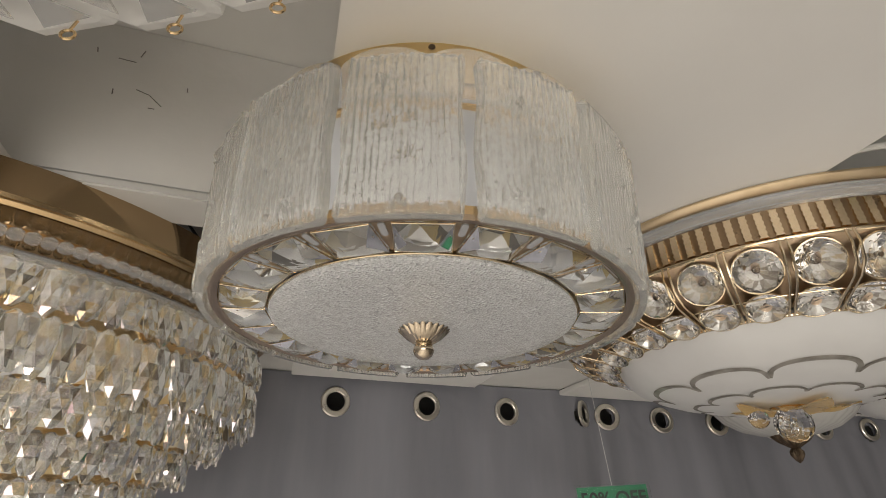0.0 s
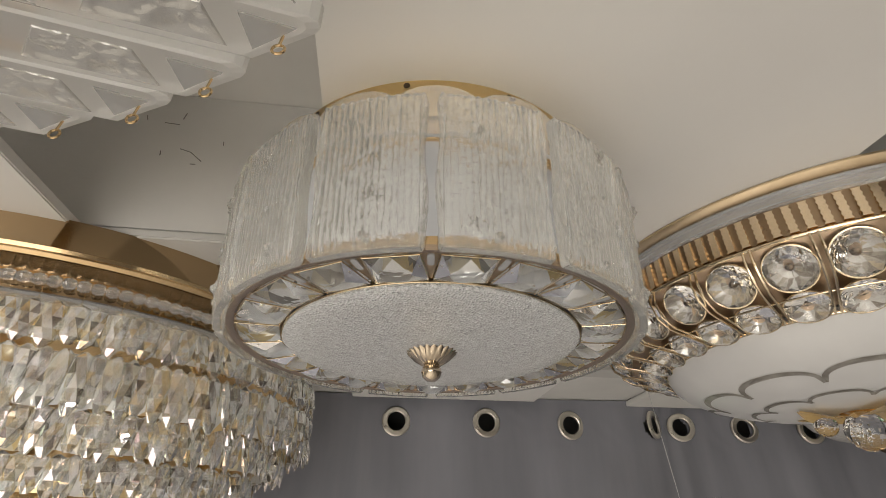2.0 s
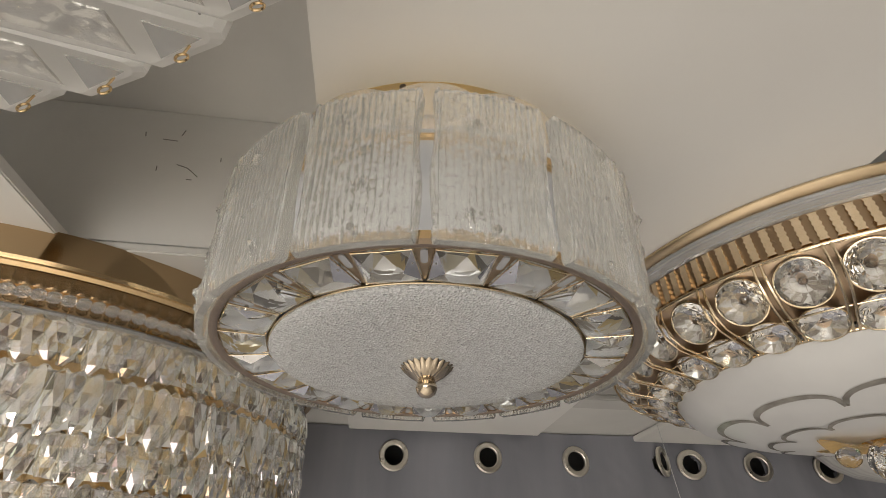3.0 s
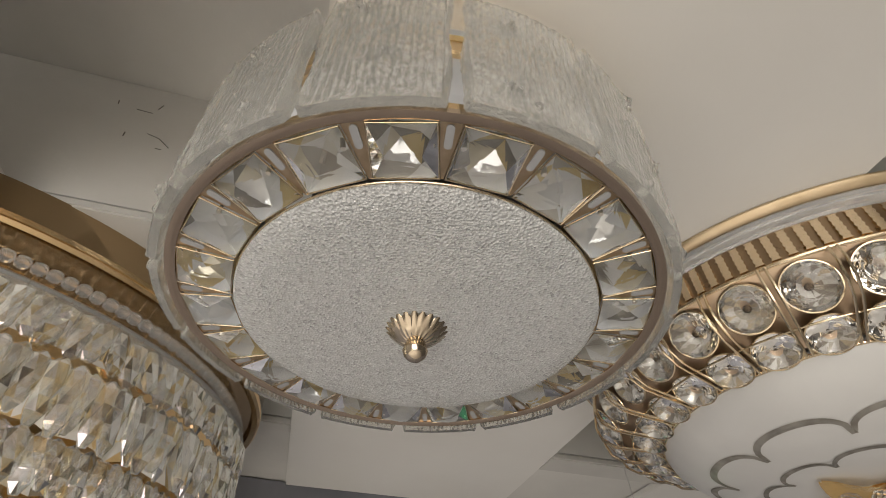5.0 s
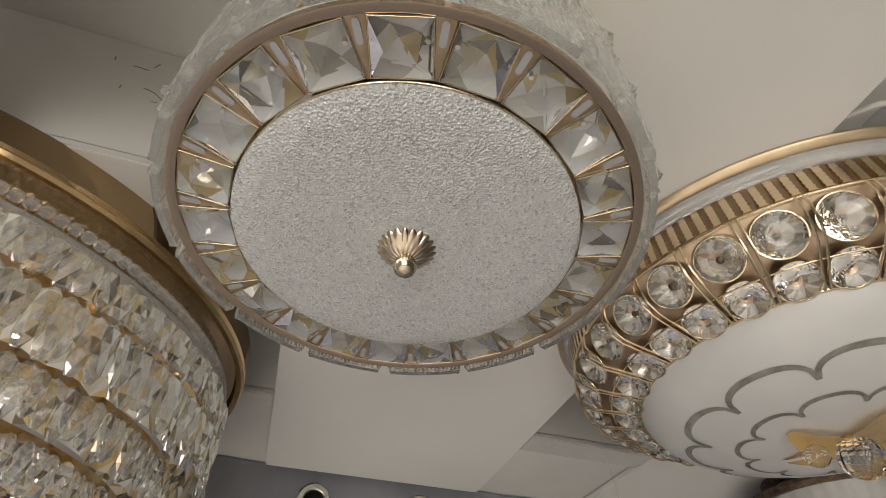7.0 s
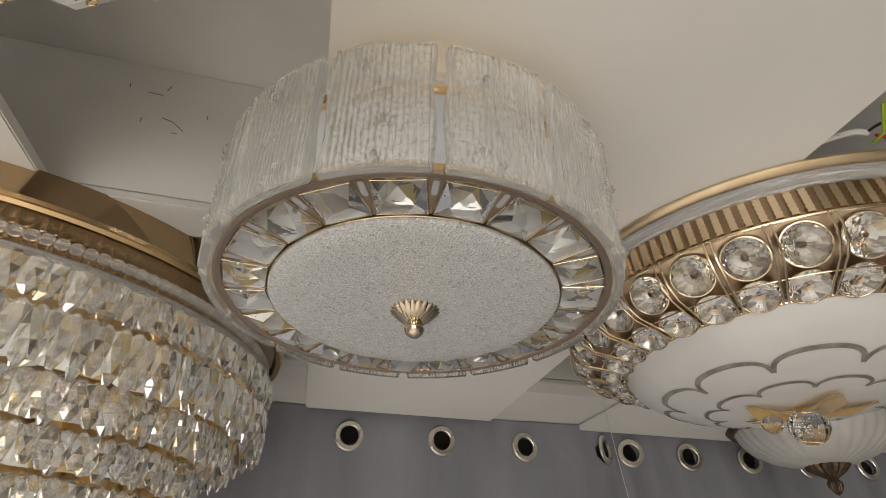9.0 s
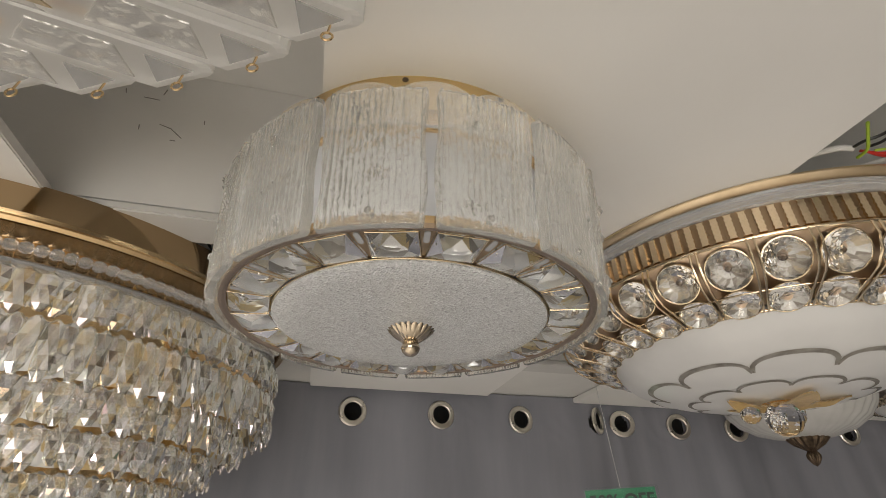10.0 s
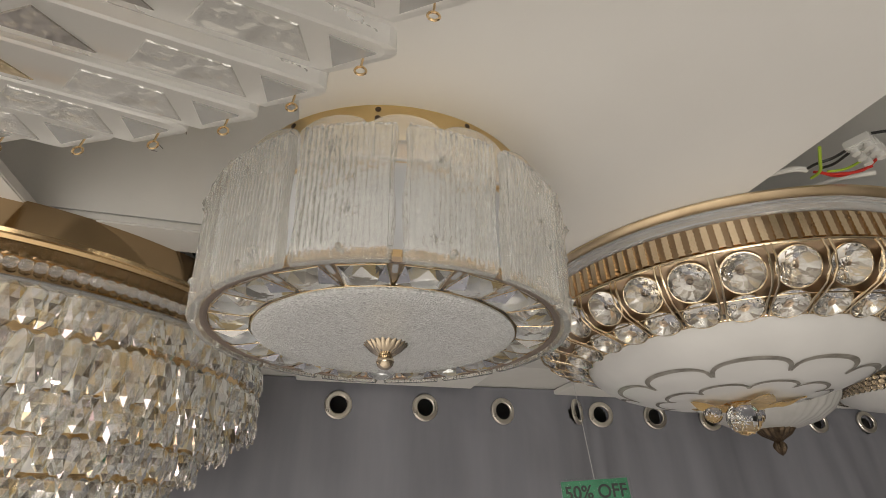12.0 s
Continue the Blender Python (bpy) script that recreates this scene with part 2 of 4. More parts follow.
def tube(points, r, sides=8, closed=False, bm=None):
    """A round rod along points."""
    bm = bm or bmesh.new()
    pts = [Vector(p) for p in points]
    rings = []
    n = len(pts)
    side = None
    for k, p in enumerate(pts):
        if closed:
            d = pts[(k + 1) % n] - pts[k - 1]
        else:
            d = pts[min(k + 1, n - 1)] - pts[max(k - 1, 0)]
        d.normalize()
        if side is None:
            side = d.orthogonal().normalized()
        side = (side - d * side.dot(d)).normalized()
        up = d.cross(side)
        rings.append([bm.verts.new(p + r * (math.cos(2 * math.pi * j / sides) * side + math.sin(2 * math.pi * j / sides) * up)) for j in range(sides)])
    for k in range(n if closed else n - 1):
        a, b = rings[k], rings[(k + 1) % n]
        for j in range(sides):
            bm.faces.new((a[j], b[j], b[(j + 1) % sides], a[(j + 1) % sides]))
    if not closed:
        bm.faces.new(rings[0])
        bm.faces.new(rings[-1][::-1])
    return bm


def ring_tube(R, z, r, segs=96, sides=8):
    return tube([(R * math.cos(2 * math.pi * k / segs), R * math.sin(2 * math.pi * k / segs), z) for k in range(segs)], r, sides, True)


def polar(R, degrees_, z):
    return Vector((R * math.cos(radians(degrees_)), R * math.sin(radians(degrees_)), z))


def mesh_of(bm, mat, name, smooth=False):
    me = bpy.data.meshes.new(name)
    bmesh.ops.recalc_face_normals(bm, faces=bm.faces)
    bm.to_mesh(me)
    bm.free()
    me.materials.append(mat)
    if smooth:
        for f in me.polygons:
            f.use_smooth = True
        me.set_sharp_from_angle(angle=radians(32))
    return me


def see_through(ob):
    """Clear panes let the light in."""
    ob.visible_shadow = False
    return ob


# ---- structure ----
def slab(name, x0, x1, y0, y1, z0, z1, mat, label, category, bevel=0.0):
    ob = part(name, box(x0, x1, y0, y1, z0, z1, bevel), mat, None, "", False, GRID)
    return tagged(ob, label, category, "", "structure")


# unseen floor and outer walls, added: floor pale for bounce, walls dark for reflections
slab("floor", -3.2, 3.2, -3.2, 1.4, -0.1, 0.0, floor_tile, "unseen pale beige polished tile floor, added for bounced light", "floor")
slab("ceiling", -3.2, 3.2, -3.2, 1.4, DEEP_Z, DEEP_Z + 0.12, ceiling_grey, "grey plastered ceiling with pencil marks", "ceiling")
slab("wall_north", -3.2, 3.2, 1.3, 1.4, 0.0, DEEP_Z, wall_paint, "plain painted wall behind the grey curtains", "wall")
slab("wall_south", -3.2, 3.2, -3.3, -3.2, 0.0, DEEP_Z, wall_paint, "plain unseen dark wall added to close the shop", "wall")
slab("wall_west", -3.3, -3.2, -3.2, 1.4, 0.0, DEEP_Z, wall_paint, "plain unseen dark wall added to close the shop", "wall")
slab("wall_east", 3.2, 3.3, -3.2, 1.4, 0.0, DEEP_Z, wall_paint, "plain unseen dark wall added to close the shop", "wall")

FAR_B = 1.10
MAIN_L, MAIN_R, LEFT_R, RIGHT_L = -0.004, 0.42, -0.261, 0.658


def board(a0, a1, b0, b1, label):
    return slab("ceiling_board", a0, a1, b0, b1, BOARD_Z, BOARD_Z + 0.012, board_white, label, "board", 0.0015)


for a0, a1 in ((MAIN_L, MAIN_R), (RIGHT_L, RIGHT_L + 0.44), (RIGHT_L + 0.68, RIGHT_L + 1.12)):
    slab("ceiling_beam", a0 + 0.002, a1 - 0.002, -1.6, FAR_B - 0.002, BOARD_Z + 0.011, DEEP_Z + 0.002, ceiling_grey,
         "grey plastered beam of the ceiling", "beam", 0.003)
board(MAIN_L, MAIN_R, -1.6, FAR_B, "long white mounting board fixed under the ceiling")
board(LEFT_R - 0.44, LEFT_R, -1.6, FAR_B, "long white mounting board fixed under the ceiling")
board(RIGHT_L, RIGHT_L + 0.44, -1.6, FAR_B + 0.02, "long white mounting board fixed under the ceiling")
board(RIGHT_L + 0.68, RIGHT_L + 1.12, -1.6, FAR_B + 0.02, "long white mounting board fixed under the ceiling")
for a0, a1 in ((LEFT_R, MAIN_L), (MAIN_R, RIGHT_L), (RIGHT_L + 0.44, RIGHT_L + 0.68)):
    for b0, b1 in ((0.437, 0.492), (0.832, 0.887)):
        slab("ceiling_strip", a0 + 0.001, a1 - 0.001, b0, b1, BOARD_Z + 0.002, BOARD_Z + 0.012, strip_paint,
             "narrow white cross strip between the mounting boards", "board", 0.002)
        slab("ceiling_beam", a0 - (0.46 if a0 == LEFT_R else 0.02), a1 + 0.02, b0 + 0.002, b1 - 0.002, BOARD_Z + 0.011, DEEP_Z + 0.002, ceiling_grey,
             "grey plastered cross beam of the ceiling", "beam", 0.003)

# added panels that close the deep recess, too dark when left open
for a0, a1 in ((LEFT_R, MAIN_L), (MAIN_R, RIGHT_L)):
    slab("recess_filler", a0 - 0.004, a1 + 0.004, 0.884, 1.3, 2.4745, 2.505, ceiling_grey, "grey plaster panel added to lighten the recess above the curtain", "ceiling")

# pencil marks and small holes on the plaster
for pts in (((-0.197, 2.584), (-0.184, 2.580), (-0.170, 2.568)), ((-0.181, 2.563), (-0.175, 2.563)), ((-0.217, 2.579), (-0.216, 2.572)), ((-0.246, 2.631), (-0.244, 2.624)),
            ((-0.224, 2.622), (-0.207, 2.621)), ((-0.203, 2.640), (-0.205, 2.630)), ((-0.152, 2.60), (-0.151, 2.594))):
    mark = tube([(a, 0.4389, z) for a, z in pts], 0.00055, 5)
    tagged(part("pencil_mark", mark, dark_line, None, "", False, GRID), "faint dark pencil scratch on the grey plaster", "mark", "", "structure")


# ---- curtains ----
EYELETS = (0.098, 0.305, 0.511, 0.717, 0.788, 0.958, 1.135, 1.33, 1.525, 1.738)
EYE_Z, CURTAIN_B = 2.413, 1.12


def curtain_wave(a, z):
    fall = min(1.0, max(0.0, (2.46 - z) / 0.5))
    return (0.004 + 0.012 * fall) * math.sin(a * 15.2 + 0.4) + 0.004 * fall * math.sin(a * 37 + 1.3) + 0.0015 * math.sin(a * 61 + z * 9) \
        + 0.0030 * noise.noise((a * 9, z * 12, 0.3)) + 0.0016 * abs(noise.noise((a * 22 + z * 9, z * 20, 4.1)))


def curtain_piece(a0, a1, shift, label):
    cols = int((a1 - a0) / 0.006)
    zs = [2.472 - 0.006 * k for k in range(20)] + [2.474 - 0.12 - 0.05 * k for k in range(1, 46)]
    bm = bmesh.new()
    grid = []
    for z in zs:
        row = []
        for k in range(cols + 1):
            a = a0 + (a1 - a0) * k / cols
            edge = 0.016 * math.exp(-((a - a0) / 0.018) ** 2) if shift else 0.012 * math.exp(-((a - a1) / 0.03) ** 2)
            row.append(bm.verts.new((a, CURTAIN_B + shift + curtain_wave(a, z) + edge, z)))
        grid.append(row)
    for j in range(len(zs) - 1):
        for k in range(cols):
            a, z = a0 + (a1 - a0) * (k + 0.5) / cols, (zs[j] + zs[j + 1]) / 2
            if any((a - e) ** 2 + (z - EYE_Z) ** 2 < 0.024 ** 2 for e in EYELETS):
                continue
            bm.faces.new((grid[j][k], grid[j + 1][k], grid[j + 1][k + 1], grid[j][k + 1]))
    loose = [v for v in bm.verts if not v.link_faces]
    bmesh.ops.delete(bm, geom=loose, context="VERTS")
    solid = [f for f in bm.faces]
    bmesh.ops.solidify(bm, geom=solid, thickness=0.0015)
    c = thing("curtain", GRID, label, "curtain", "eyelet curtains")
    part("cloth", bm, fabric, c, "", True)
    return c


left_curtain = curtain_piece(-1.6, 0.7475, 0.0, "plain dark grey eyelet curtain hanging from the ceiling")
right_curtain = curtain_piece(0.752, 2.6, 0.006, "plain dark grey eyelet curtain drawn beside its neighbour")
eyelet_mesh = mesh_of(lathe([(0.0205, -0.002), (0.0205, 0.003), (0.0225, 0.0045), (0.030, 0.0042), (0.0325, 0.002), (0.0325, -0.002)], 40, True), steel, "eyelet", True)
for e in EYELETS:
    owner = left_curtain if e < 0.75 else right_curtain
    lift = {0.717: 0.008, 1.738: 0.02, 1.525: 0.006}.get(e, 0.0)
    yaw = 38 if e in (0.717, 0.788) else (25 if e > 0.8 else 6)
    placed("eyelet", eyelet_mesh, owner, "brushed metal curtain eyelet" if e == EYELETS[0] else "",
           pose(e, CURTAIN_B - 0.004 + curtain_wave(e, EYE_Z), EYE_Z + lift * 0.5, 90, 0, yaw * (1 if e < 0.75 else -0.3)))


# ---- the drum ceiling lamp in the middle ----
def cut_tile(w, depth, h_front, h_back):
    """A square-cut crystal: small turned table, star and kite facets, a girdle. Radial along +x, front down."""
    bm = bmesh.new()
    def corners(k, z):
        return [bm.verts.new((sx * depth / 2 * k, sy * w / 2 * k, z)) for sx, sy in ((-1, -1), (1, -1), (1, 1), (-1, 1))]
    girdle, back = corners(1.0, 0.0), corners(1.0, h_back)
    mids = [bm.verts.new((sx * depth * 0.27, sy * w * 0.27, -h_front * 0.72)) for sx, sy in ((0, -1), (1, 0), (0, 1), (-1, 0))]
    table = corners(0.22, -h_front)
    for j in range(4):
        i = (j + 1) % 4
        bm.faces.new((girdle[j], girdle[i], mids[j]))
        bm.faces.new((girdle[i], mids[i], table[i]))
        bm.faces.new((girdle[i], table[i], mids[j]))
        bm.faces.new((mids[j], table[i], table[j]))
        bm.faces.new((girdle[j], back[j], back[i], girdle[i]))
    bm.faces.new(table)
    bm.faces.new(back[::-1])
    bmesh.ops.recalc_face_normals(bm, faces=bm.faces)
    bmesh.ops.split_edges(bm, edges=list(bm.edges))
    return bm


def tile_reflector(w, depth, h, twist):
    """A made-up reflector above a tile, its point upwards, each side broken into four."""
    bm = bmesh.new()
    square = ((-1, -1), (1, -1), (1, 1), (-1, 1))
    rim = [bm.verts.new((sx * depth * 0.49, sy * w * 0.49, 0.0)) for sx, sy in square]
    half = [bm.verts.new(((rim[j].co.x + rim[(j + 1) % 4].co.x) / 2, (rim[j].co.y + rim[(j + 1) % 4].co.y) / 2, 0.0)) for j in range(4)]
    mid = [bm.verts.new((sx * depth * 0.24 + twist * sy, sy * w * 0.22 - twist * sx, h * 0.66)) for sx, sy in square]
    top = bm.verts.new((0.0015, twist, h))
    for j in range(4):
        i = (j + 1) % 4
        for tri in ((rim[j], half[j], mid[j]), (half[j], rim[i], mid[i]), (half[j], mid[i], mid[j]), (mid[j], mid[i], top)):
            bm.faces.new(tri)
    bmesh.ops.split_edges(bm, edges=list(bm.edges))
    return bm


def slot_plate(sides=8):
    """A small upright oblong with round ends, lying in the plate between two crystals."""
    bm = bmesh.new()
    ring = [(0.0042 * (1 if math.cos(a) > 0 else -1) + 0.0019 * math.cos(a), 0.0019 * math.sin(a)) for a in [2 * math.pi * (k + 0.5) / (2 * sides) for k in range(2 * sides)]]
    low = [bm.verts.new((x, y, -0.0006)) for x, y in ring]
    high = [bm.verts.new((x, y, 0.0006)) for x, y in ring]
    n = len(ring)
    for k in range(n):
        bm.faces.new((low[k], low[(k + 1) % n], high[(k + 1) % n], high[k]))
    bm.faces.new(low[::-1])
    bm.faces.new(high)
    return bm


def glass_panel(seed):
    """A pressed slab with uneven upright ribs, knobbly ends and twig reliefs. Outside towards +x."""
    rng = random.Random(seed)
    bm = bmesh.new()
    w, z0, z1, thick = 0.0622, 2.3192, 2.4192, 0.0048
    cols, rows = 170, 44
    knots = [(rng.uniform(-0.6, 0.6), rng.uniform(0.70, 0.9), rng.uniform(0, 6.28), 0.0100),
             (rng.uniform(-0.6, 0.6), rng.uniform(0.12, 0.45), rng.uniform(0, 6.28), 0.0085)]
    twig = (rng.uniform(-0.5, -0.1), rng.uniform(0.35, 0.55), rng.uniform(0.2, 0.5))
    gain = [rng.uniform(0.55, 1.0) for _ in range(20)]
    wavy = rng.uniform(0, 6)

    def spot(k, j, out):
        s, v = k / cols * 2 - 1, j / rows
        corner = 0.0035 * max(0.0, (abs(s) - 0.93) / 0.07) ** 2
        top = z1 - corner + 0.0006 * math.sin(k * 0.42 + wavy) + 0.0008 * noise.noise((k * 0.3, seed, 1.0))
        bottom = z0 + corner * 0.8
        z = bottom + (top - bottom) * v
        y = s * w / 2 * (1 + 0.02 * v) + (0.0010 * math.sin(v * 9 + wavy) + 0.0006 * noise.noise((v * 25, seed, s))) * (abs(s) > 0.95)
        x = 0.1520 + 0.0056 * v - 0.0031 * s * s
        if not out:
            return bm.verts.new((x - thick * 0.45, y, z))
        wander = 0.55 * noise.noise((k * 0.03, v * 2.0, seed)) + 0.25 * noise.noise((k * 0.09, v * 6, seed + 9))
        phase = k * 0.33 + 1.5 * wander
        rib = abs(math.sin(phase)) ** 0.7
        edge = min(1.0, (1 - abs(s)) / 0.05, (1 - v) / 0.03, v / 0.05)
        x += thick * 0.5 + (0.0017 * rib * gain[int(phase / math.pi) % 20] + 0.0007 * noise.noise((k * 0.10, v * 14, seed))) * edge
        x += 0.0012 * math.exp(-((abs(s) - 0.95) / 0.03) ** 2)
        for cs, cv, ang, size in knots:
            dx, dv = (s - cs) * w / 2, (v - cv) * (z1 - z0)
            d = math.hypot(dx, dv * 1.3)
            if d < size:
                x += 0.0024 * (1 - d / size) * (1.1 + math.sin(7 * math.atan2(dv, dx) + ang))
        line = v - twig[1] - twig[2] * 0.3 * (s - twig[0])
        if twig[0] < s < twig[0] + 0.7:
            x += 0.0013 * math.exp(-(line / 0.018) ** 2) * (1 + 0.6 * math.sin(s * 40))
        return bm.verts.new((x, y, z))
    front = [[spot(k, j, True) for k in range(cols + 1)] for j in range(rows + 1)]
    back = [[spot(k, j, False) for k in range(cols + 1)] for j in range(rows + 1)]
    for j in range(rows):
        for k in range(cols):
            bm.faces.new((front[j][k], front[j][k + 1], front[j + 1][k + 1], front[j + 1][k]))
            bm.faces.new((back[j][k], back[j + 1][k], back[j + 1][k + 1], back[j][k + 1]))
    for k in range(cols):
        bm.faces.new((front[0][k], back[0][k], back[0][k + 1], front[0][k + 1]))
        bm.faces.new((front[rows][k], front[rows][k + 1], back[rows][k + 1], back[rows][k]))
    for j in range(rows):
        bm.faces.new((front[j][0], front[j + 1][0], back[j + 1][0], back[j][0]))
        bm.faces.new((front[j][cols], back[j][cols], back[j + 1][cols], front[j + 1][cols]))
    return bm


def scallop_piece():
    """A clear arched head of the inner glass collar, outside towards +x, with a rounded rim."""
    bm = bmesh.new()
    half, z0, cols = 0.0258, 2.3960, 28
    rows = []
    for k in range(cols + 1):
        s = k / cols * 2 - 1
        head = 2.4205 + 0.0140 * math.sqrt(max(0.0, 1 - s * s))
        bow = 0.0022 * s * s
        prof = [(0.1515, z0), (0.1540, head - 0.0030), (0.1536, head - 0.0010), (0.1524, head), (0.1512, head - 0.0010), (0.1508, head - 0.0030), (0.1487, z0)]
        rows.append([bm.verts.new((x - bow, s * half, z)) for x, z in prof])
    for a, b in zip(rows, rows[1:]):
        for j in range(7):
            bm.faces.new((a[j], b[j], b[(j + 1) % 7], a[(j + 1) % 7]))
    bm.faces.new(rows[0])
    bm.faces.new(rows[-1][::-1])
    return bm


def drum_lamp(x, y):
    lamp = thing("drum_ceiling_lamp", pose(x, y, 0), "round ceiling lamp with ribbed glass panels and a crystal ring", "ceiling lamp")
    base = part("base_ring", lathe([(0.1340, BOARD_Z + 0.001), (0.1352, BOARD_Z - 0.001), (0.1348, 2.424), (0.127, 2.424), (0.127, BOARD_Z + 0.001)], 128, True), gold_satin, lamp, "satin gold base ring", True)
    screw = mesh_of(lathe([(0.0, 0.0018), (0.0022, 0.0016), (0.0026, 0.0), (0.0026, -0.001), (0.0, -0.001)], 14), bronze, "screw", True)
    for a in range(-87, 273, 30):
        for z in (2.4550, 2.4465):
            placed("screw", screw, base, "", Matrix.Translation(polar(0.1340, a, z)) @ pose(0, 0, 0, 0, 90, a))
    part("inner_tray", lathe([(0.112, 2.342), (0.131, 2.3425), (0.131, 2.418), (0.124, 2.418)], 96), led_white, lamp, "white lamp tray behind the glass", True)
    part("top_band", lathe([(0.1335, 2.409), (0.1350, 2.410), (0.1350, 2.421), (0.1338, 2.4225), (0.127, 2.409)], 96, True), gold, lamp, "", True)
    part("lower_band", lathe([(0.1445, 2.3235), (0.1468, 2.3235), (0.1468, 2.3302), (0.1445, 2.3306)], 128, True), gold, lamp, "", True)
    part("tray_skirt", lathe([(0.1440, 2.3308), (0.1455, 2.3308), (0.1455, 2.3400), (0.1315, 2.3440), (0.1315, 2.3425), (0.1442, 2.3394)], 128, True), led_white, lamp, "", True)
    part("bottom_frame", lathe([(0.1420, 2.3228), (0.1445, 2.3216), (0.1472, 2.3216), (0.1472, 2.3250), (0.1420, 2.3262)], 128, True), gold_brown, lamp, "brownish gold bottom frame", True)
    plate = part("backing_plate", lathe([(0.1080, 2.3380), (0.1440, 2.3380), (0.1440, 2.3392), (0.1080, 2.3392)], 128, True), gold_satin, lamp, "satin gold plate above the crystals", True)
    bracket_bm = bmesh.new()
    ends = [[bracket_bm.verts.new((x, y, z)) for x, y in ((0.1115, -0.0007), (0.1425, -0.0054), (0.1425, 0.0054), (0.1115, 0.0007))] for z in (2.3238, 2.3250)]
    for j in range(4):
        bracket_bm.faces.new((ends[0][j], ends[0][(j + 1) % 4], ends[1][(j + 1) % 4], ends[1][j]))
    bracket_bm.faces.new(ends[0][::-1])
    bracket_bm.faces.new(ends[1])
    bracket = mesh_of(bracket_bm, bracket_gold, "bracket")
    tile = mesh_of(cut_tile(0.0306, 0.0290, 0.0058, 0.0030), tile_crystal, "crystal_tile")
    tile_glints = [mesh_of(tile_reflector(0.0304, 0.0288, 0.0115, 0.0014 * f), tile_glint_tones, "tile_back") for f in (-1, 0.5, 1.6)]
    frame_bm = tube([(-0.0146, -0.0154, 0), (0.0146, -0.0154, 0), (0.0146, 0.0154, 0), (-0.0146, 0.0154, 0)], 0.0005, 6, True)
    tile_frame = mesh_of(frame_bm, gold_pale, "tile_frame", True)
    pin_bm = bmesh.new()
    for sy in (-1, 1):
        tube([(0.004, sy * 0.0128, -0.0012), (0.004, sy * 0.0128, 0.0055)], 0.0012, 8, False, pin_bm)
    pins = mesh_of(pin_bm, steel, "pin", True)
    slot = mesh_of(slot_plate(), led_white, "slot")
    n = 21
    for k in range(n):
        a = -88.2 + 360 / n * k
        m = pose(0, 0, 0, 0, 0, a) @ pose(0.1260, 0, 2.3225)
        see_through(placed("crystal_tile", tile, lamp, "clear square-cut crystal in a gold frame" if k == 0 else "", m))
        placed("tile_frame", tile_frame, lamp, "", m)
        placed("tile_back", tile_glints[k * 2 % 3], lamp, "added reflector above the crystal, toned to imitate its glints" if k == 0 else "", m @ pose(0, 0, 0.0033))
        between = placed("bracket", bracket, plate, "brown gold slotted bracket" if k == 0 else "", pose(0, 0, 0, 0, 0, a + 180 / n))
        placed("slot", slot, between, "white slot" if k == 0 else "", pose(0.1345, 0, 2.3236))
        placed("pin", pins, lamp, "", m)
    disc = part("glass_disc", lathe([(0.0, 2.3165), (0.05, 2.3168), (0.09, 2.3178), (0.1078, 2.3190), (0.1098, 2.3202), (0.1092, 2.3225), (0.0, 2.3235)], 128), frost_disc, lamp, "granular frosted glass disc", True)
    part("disc_wire", ring_tube(0.1099, 2.3222, 0.0006, 128, 6), gold_pale, lamp, "thin gold rim", True)
    # scalloped cup and ball
    cup = bmesh.new()
    prof = [(0.0035, 2.3055), (0.0080, 2.3070), (0.0125, 2.3100), (0.0158, 2.3140), (0.0164, 2.3150), (0.0120, 2.3138), (0.0035, 2.3130)]
    segs = 96
    rings = []
    for k in range(segs):
        a = 2 * math.pi * k / segs
        rings.append([cup.verts.new(((r * (1 + 0.22 * r / 0.018 * abs(math.sin(a * 11)))) * math.cos(a), (r * (1 + 0.22 * r / 0.018 * abs(math.sin(a * 11)))) * math.sin(a), z + 0.0022 * r / 0.018 * abs(math.sin(a * 11)))) for r, z in prof])
    for k in range(segs):
        for j in range(len(prof) - 1):
            cup.faces.new((rings[k][j], rings[(k + 1) % segs][j], rings[(k + 1) % segs][j + 1], rings[k][j + 1]))
    finial = part("finial_cup", cup, cup_gold, lamp, "fluted champagne gold cup", True)
    part("finial_ball", lathe([(0.0001, 2.2945), (0.0036, 2.2953), (0.0064, 2.2977), (0.0077, 2.3012), (0.0068, 2.3048), (0.0045, 2.3072), (0.0030, 2.3080), (0.0030, 2.3120)], 40), cup_gold, finial, "", True)
    panels = [mesh_of(glass_panel(k + 3), ribbed, "glass_panel", True) for k in range(7)]
    for k in range(14):
        see_through(placed("glass_panel", panels[k % 7], lamp, "ribbed clear ice glass panel" if k == 0 else "", pose(0, 0, 0, 0, 0, -92.4 + 360 / 14 * k)))
    head = mesh_of(scallop_piece(), collar_glass, "scalloped_glass", True)
    for k in range(19):
        see_through(placed("scalloped_glass", head, lamp, "clear arched head of the inner glass" if k == 0 else "", pose(0, 0, 0, 0, 0, -97.4 + 360 / 19 * k)))
    clip_mesh = mesh_of(lathe([(0.0, 0.0022), (0.0014, 0.002), (0.0022, 0.0008), (0.0022, -0.006), (0.0, -0.006)], 12), bead_glass, "glass_screw", True)
    for k in range(14):
        placed("glass_screw", clip_mesh, lamp, "", Matrix.Translation(polar(0.1555, -92.4 + 360 / 14 * k, 2.3275)) @ pose(0, 0, 0, 0, 90, -92.4 + 360 / 14 * k))
    return lamp


drum_lamp(-0.014, 0.340)


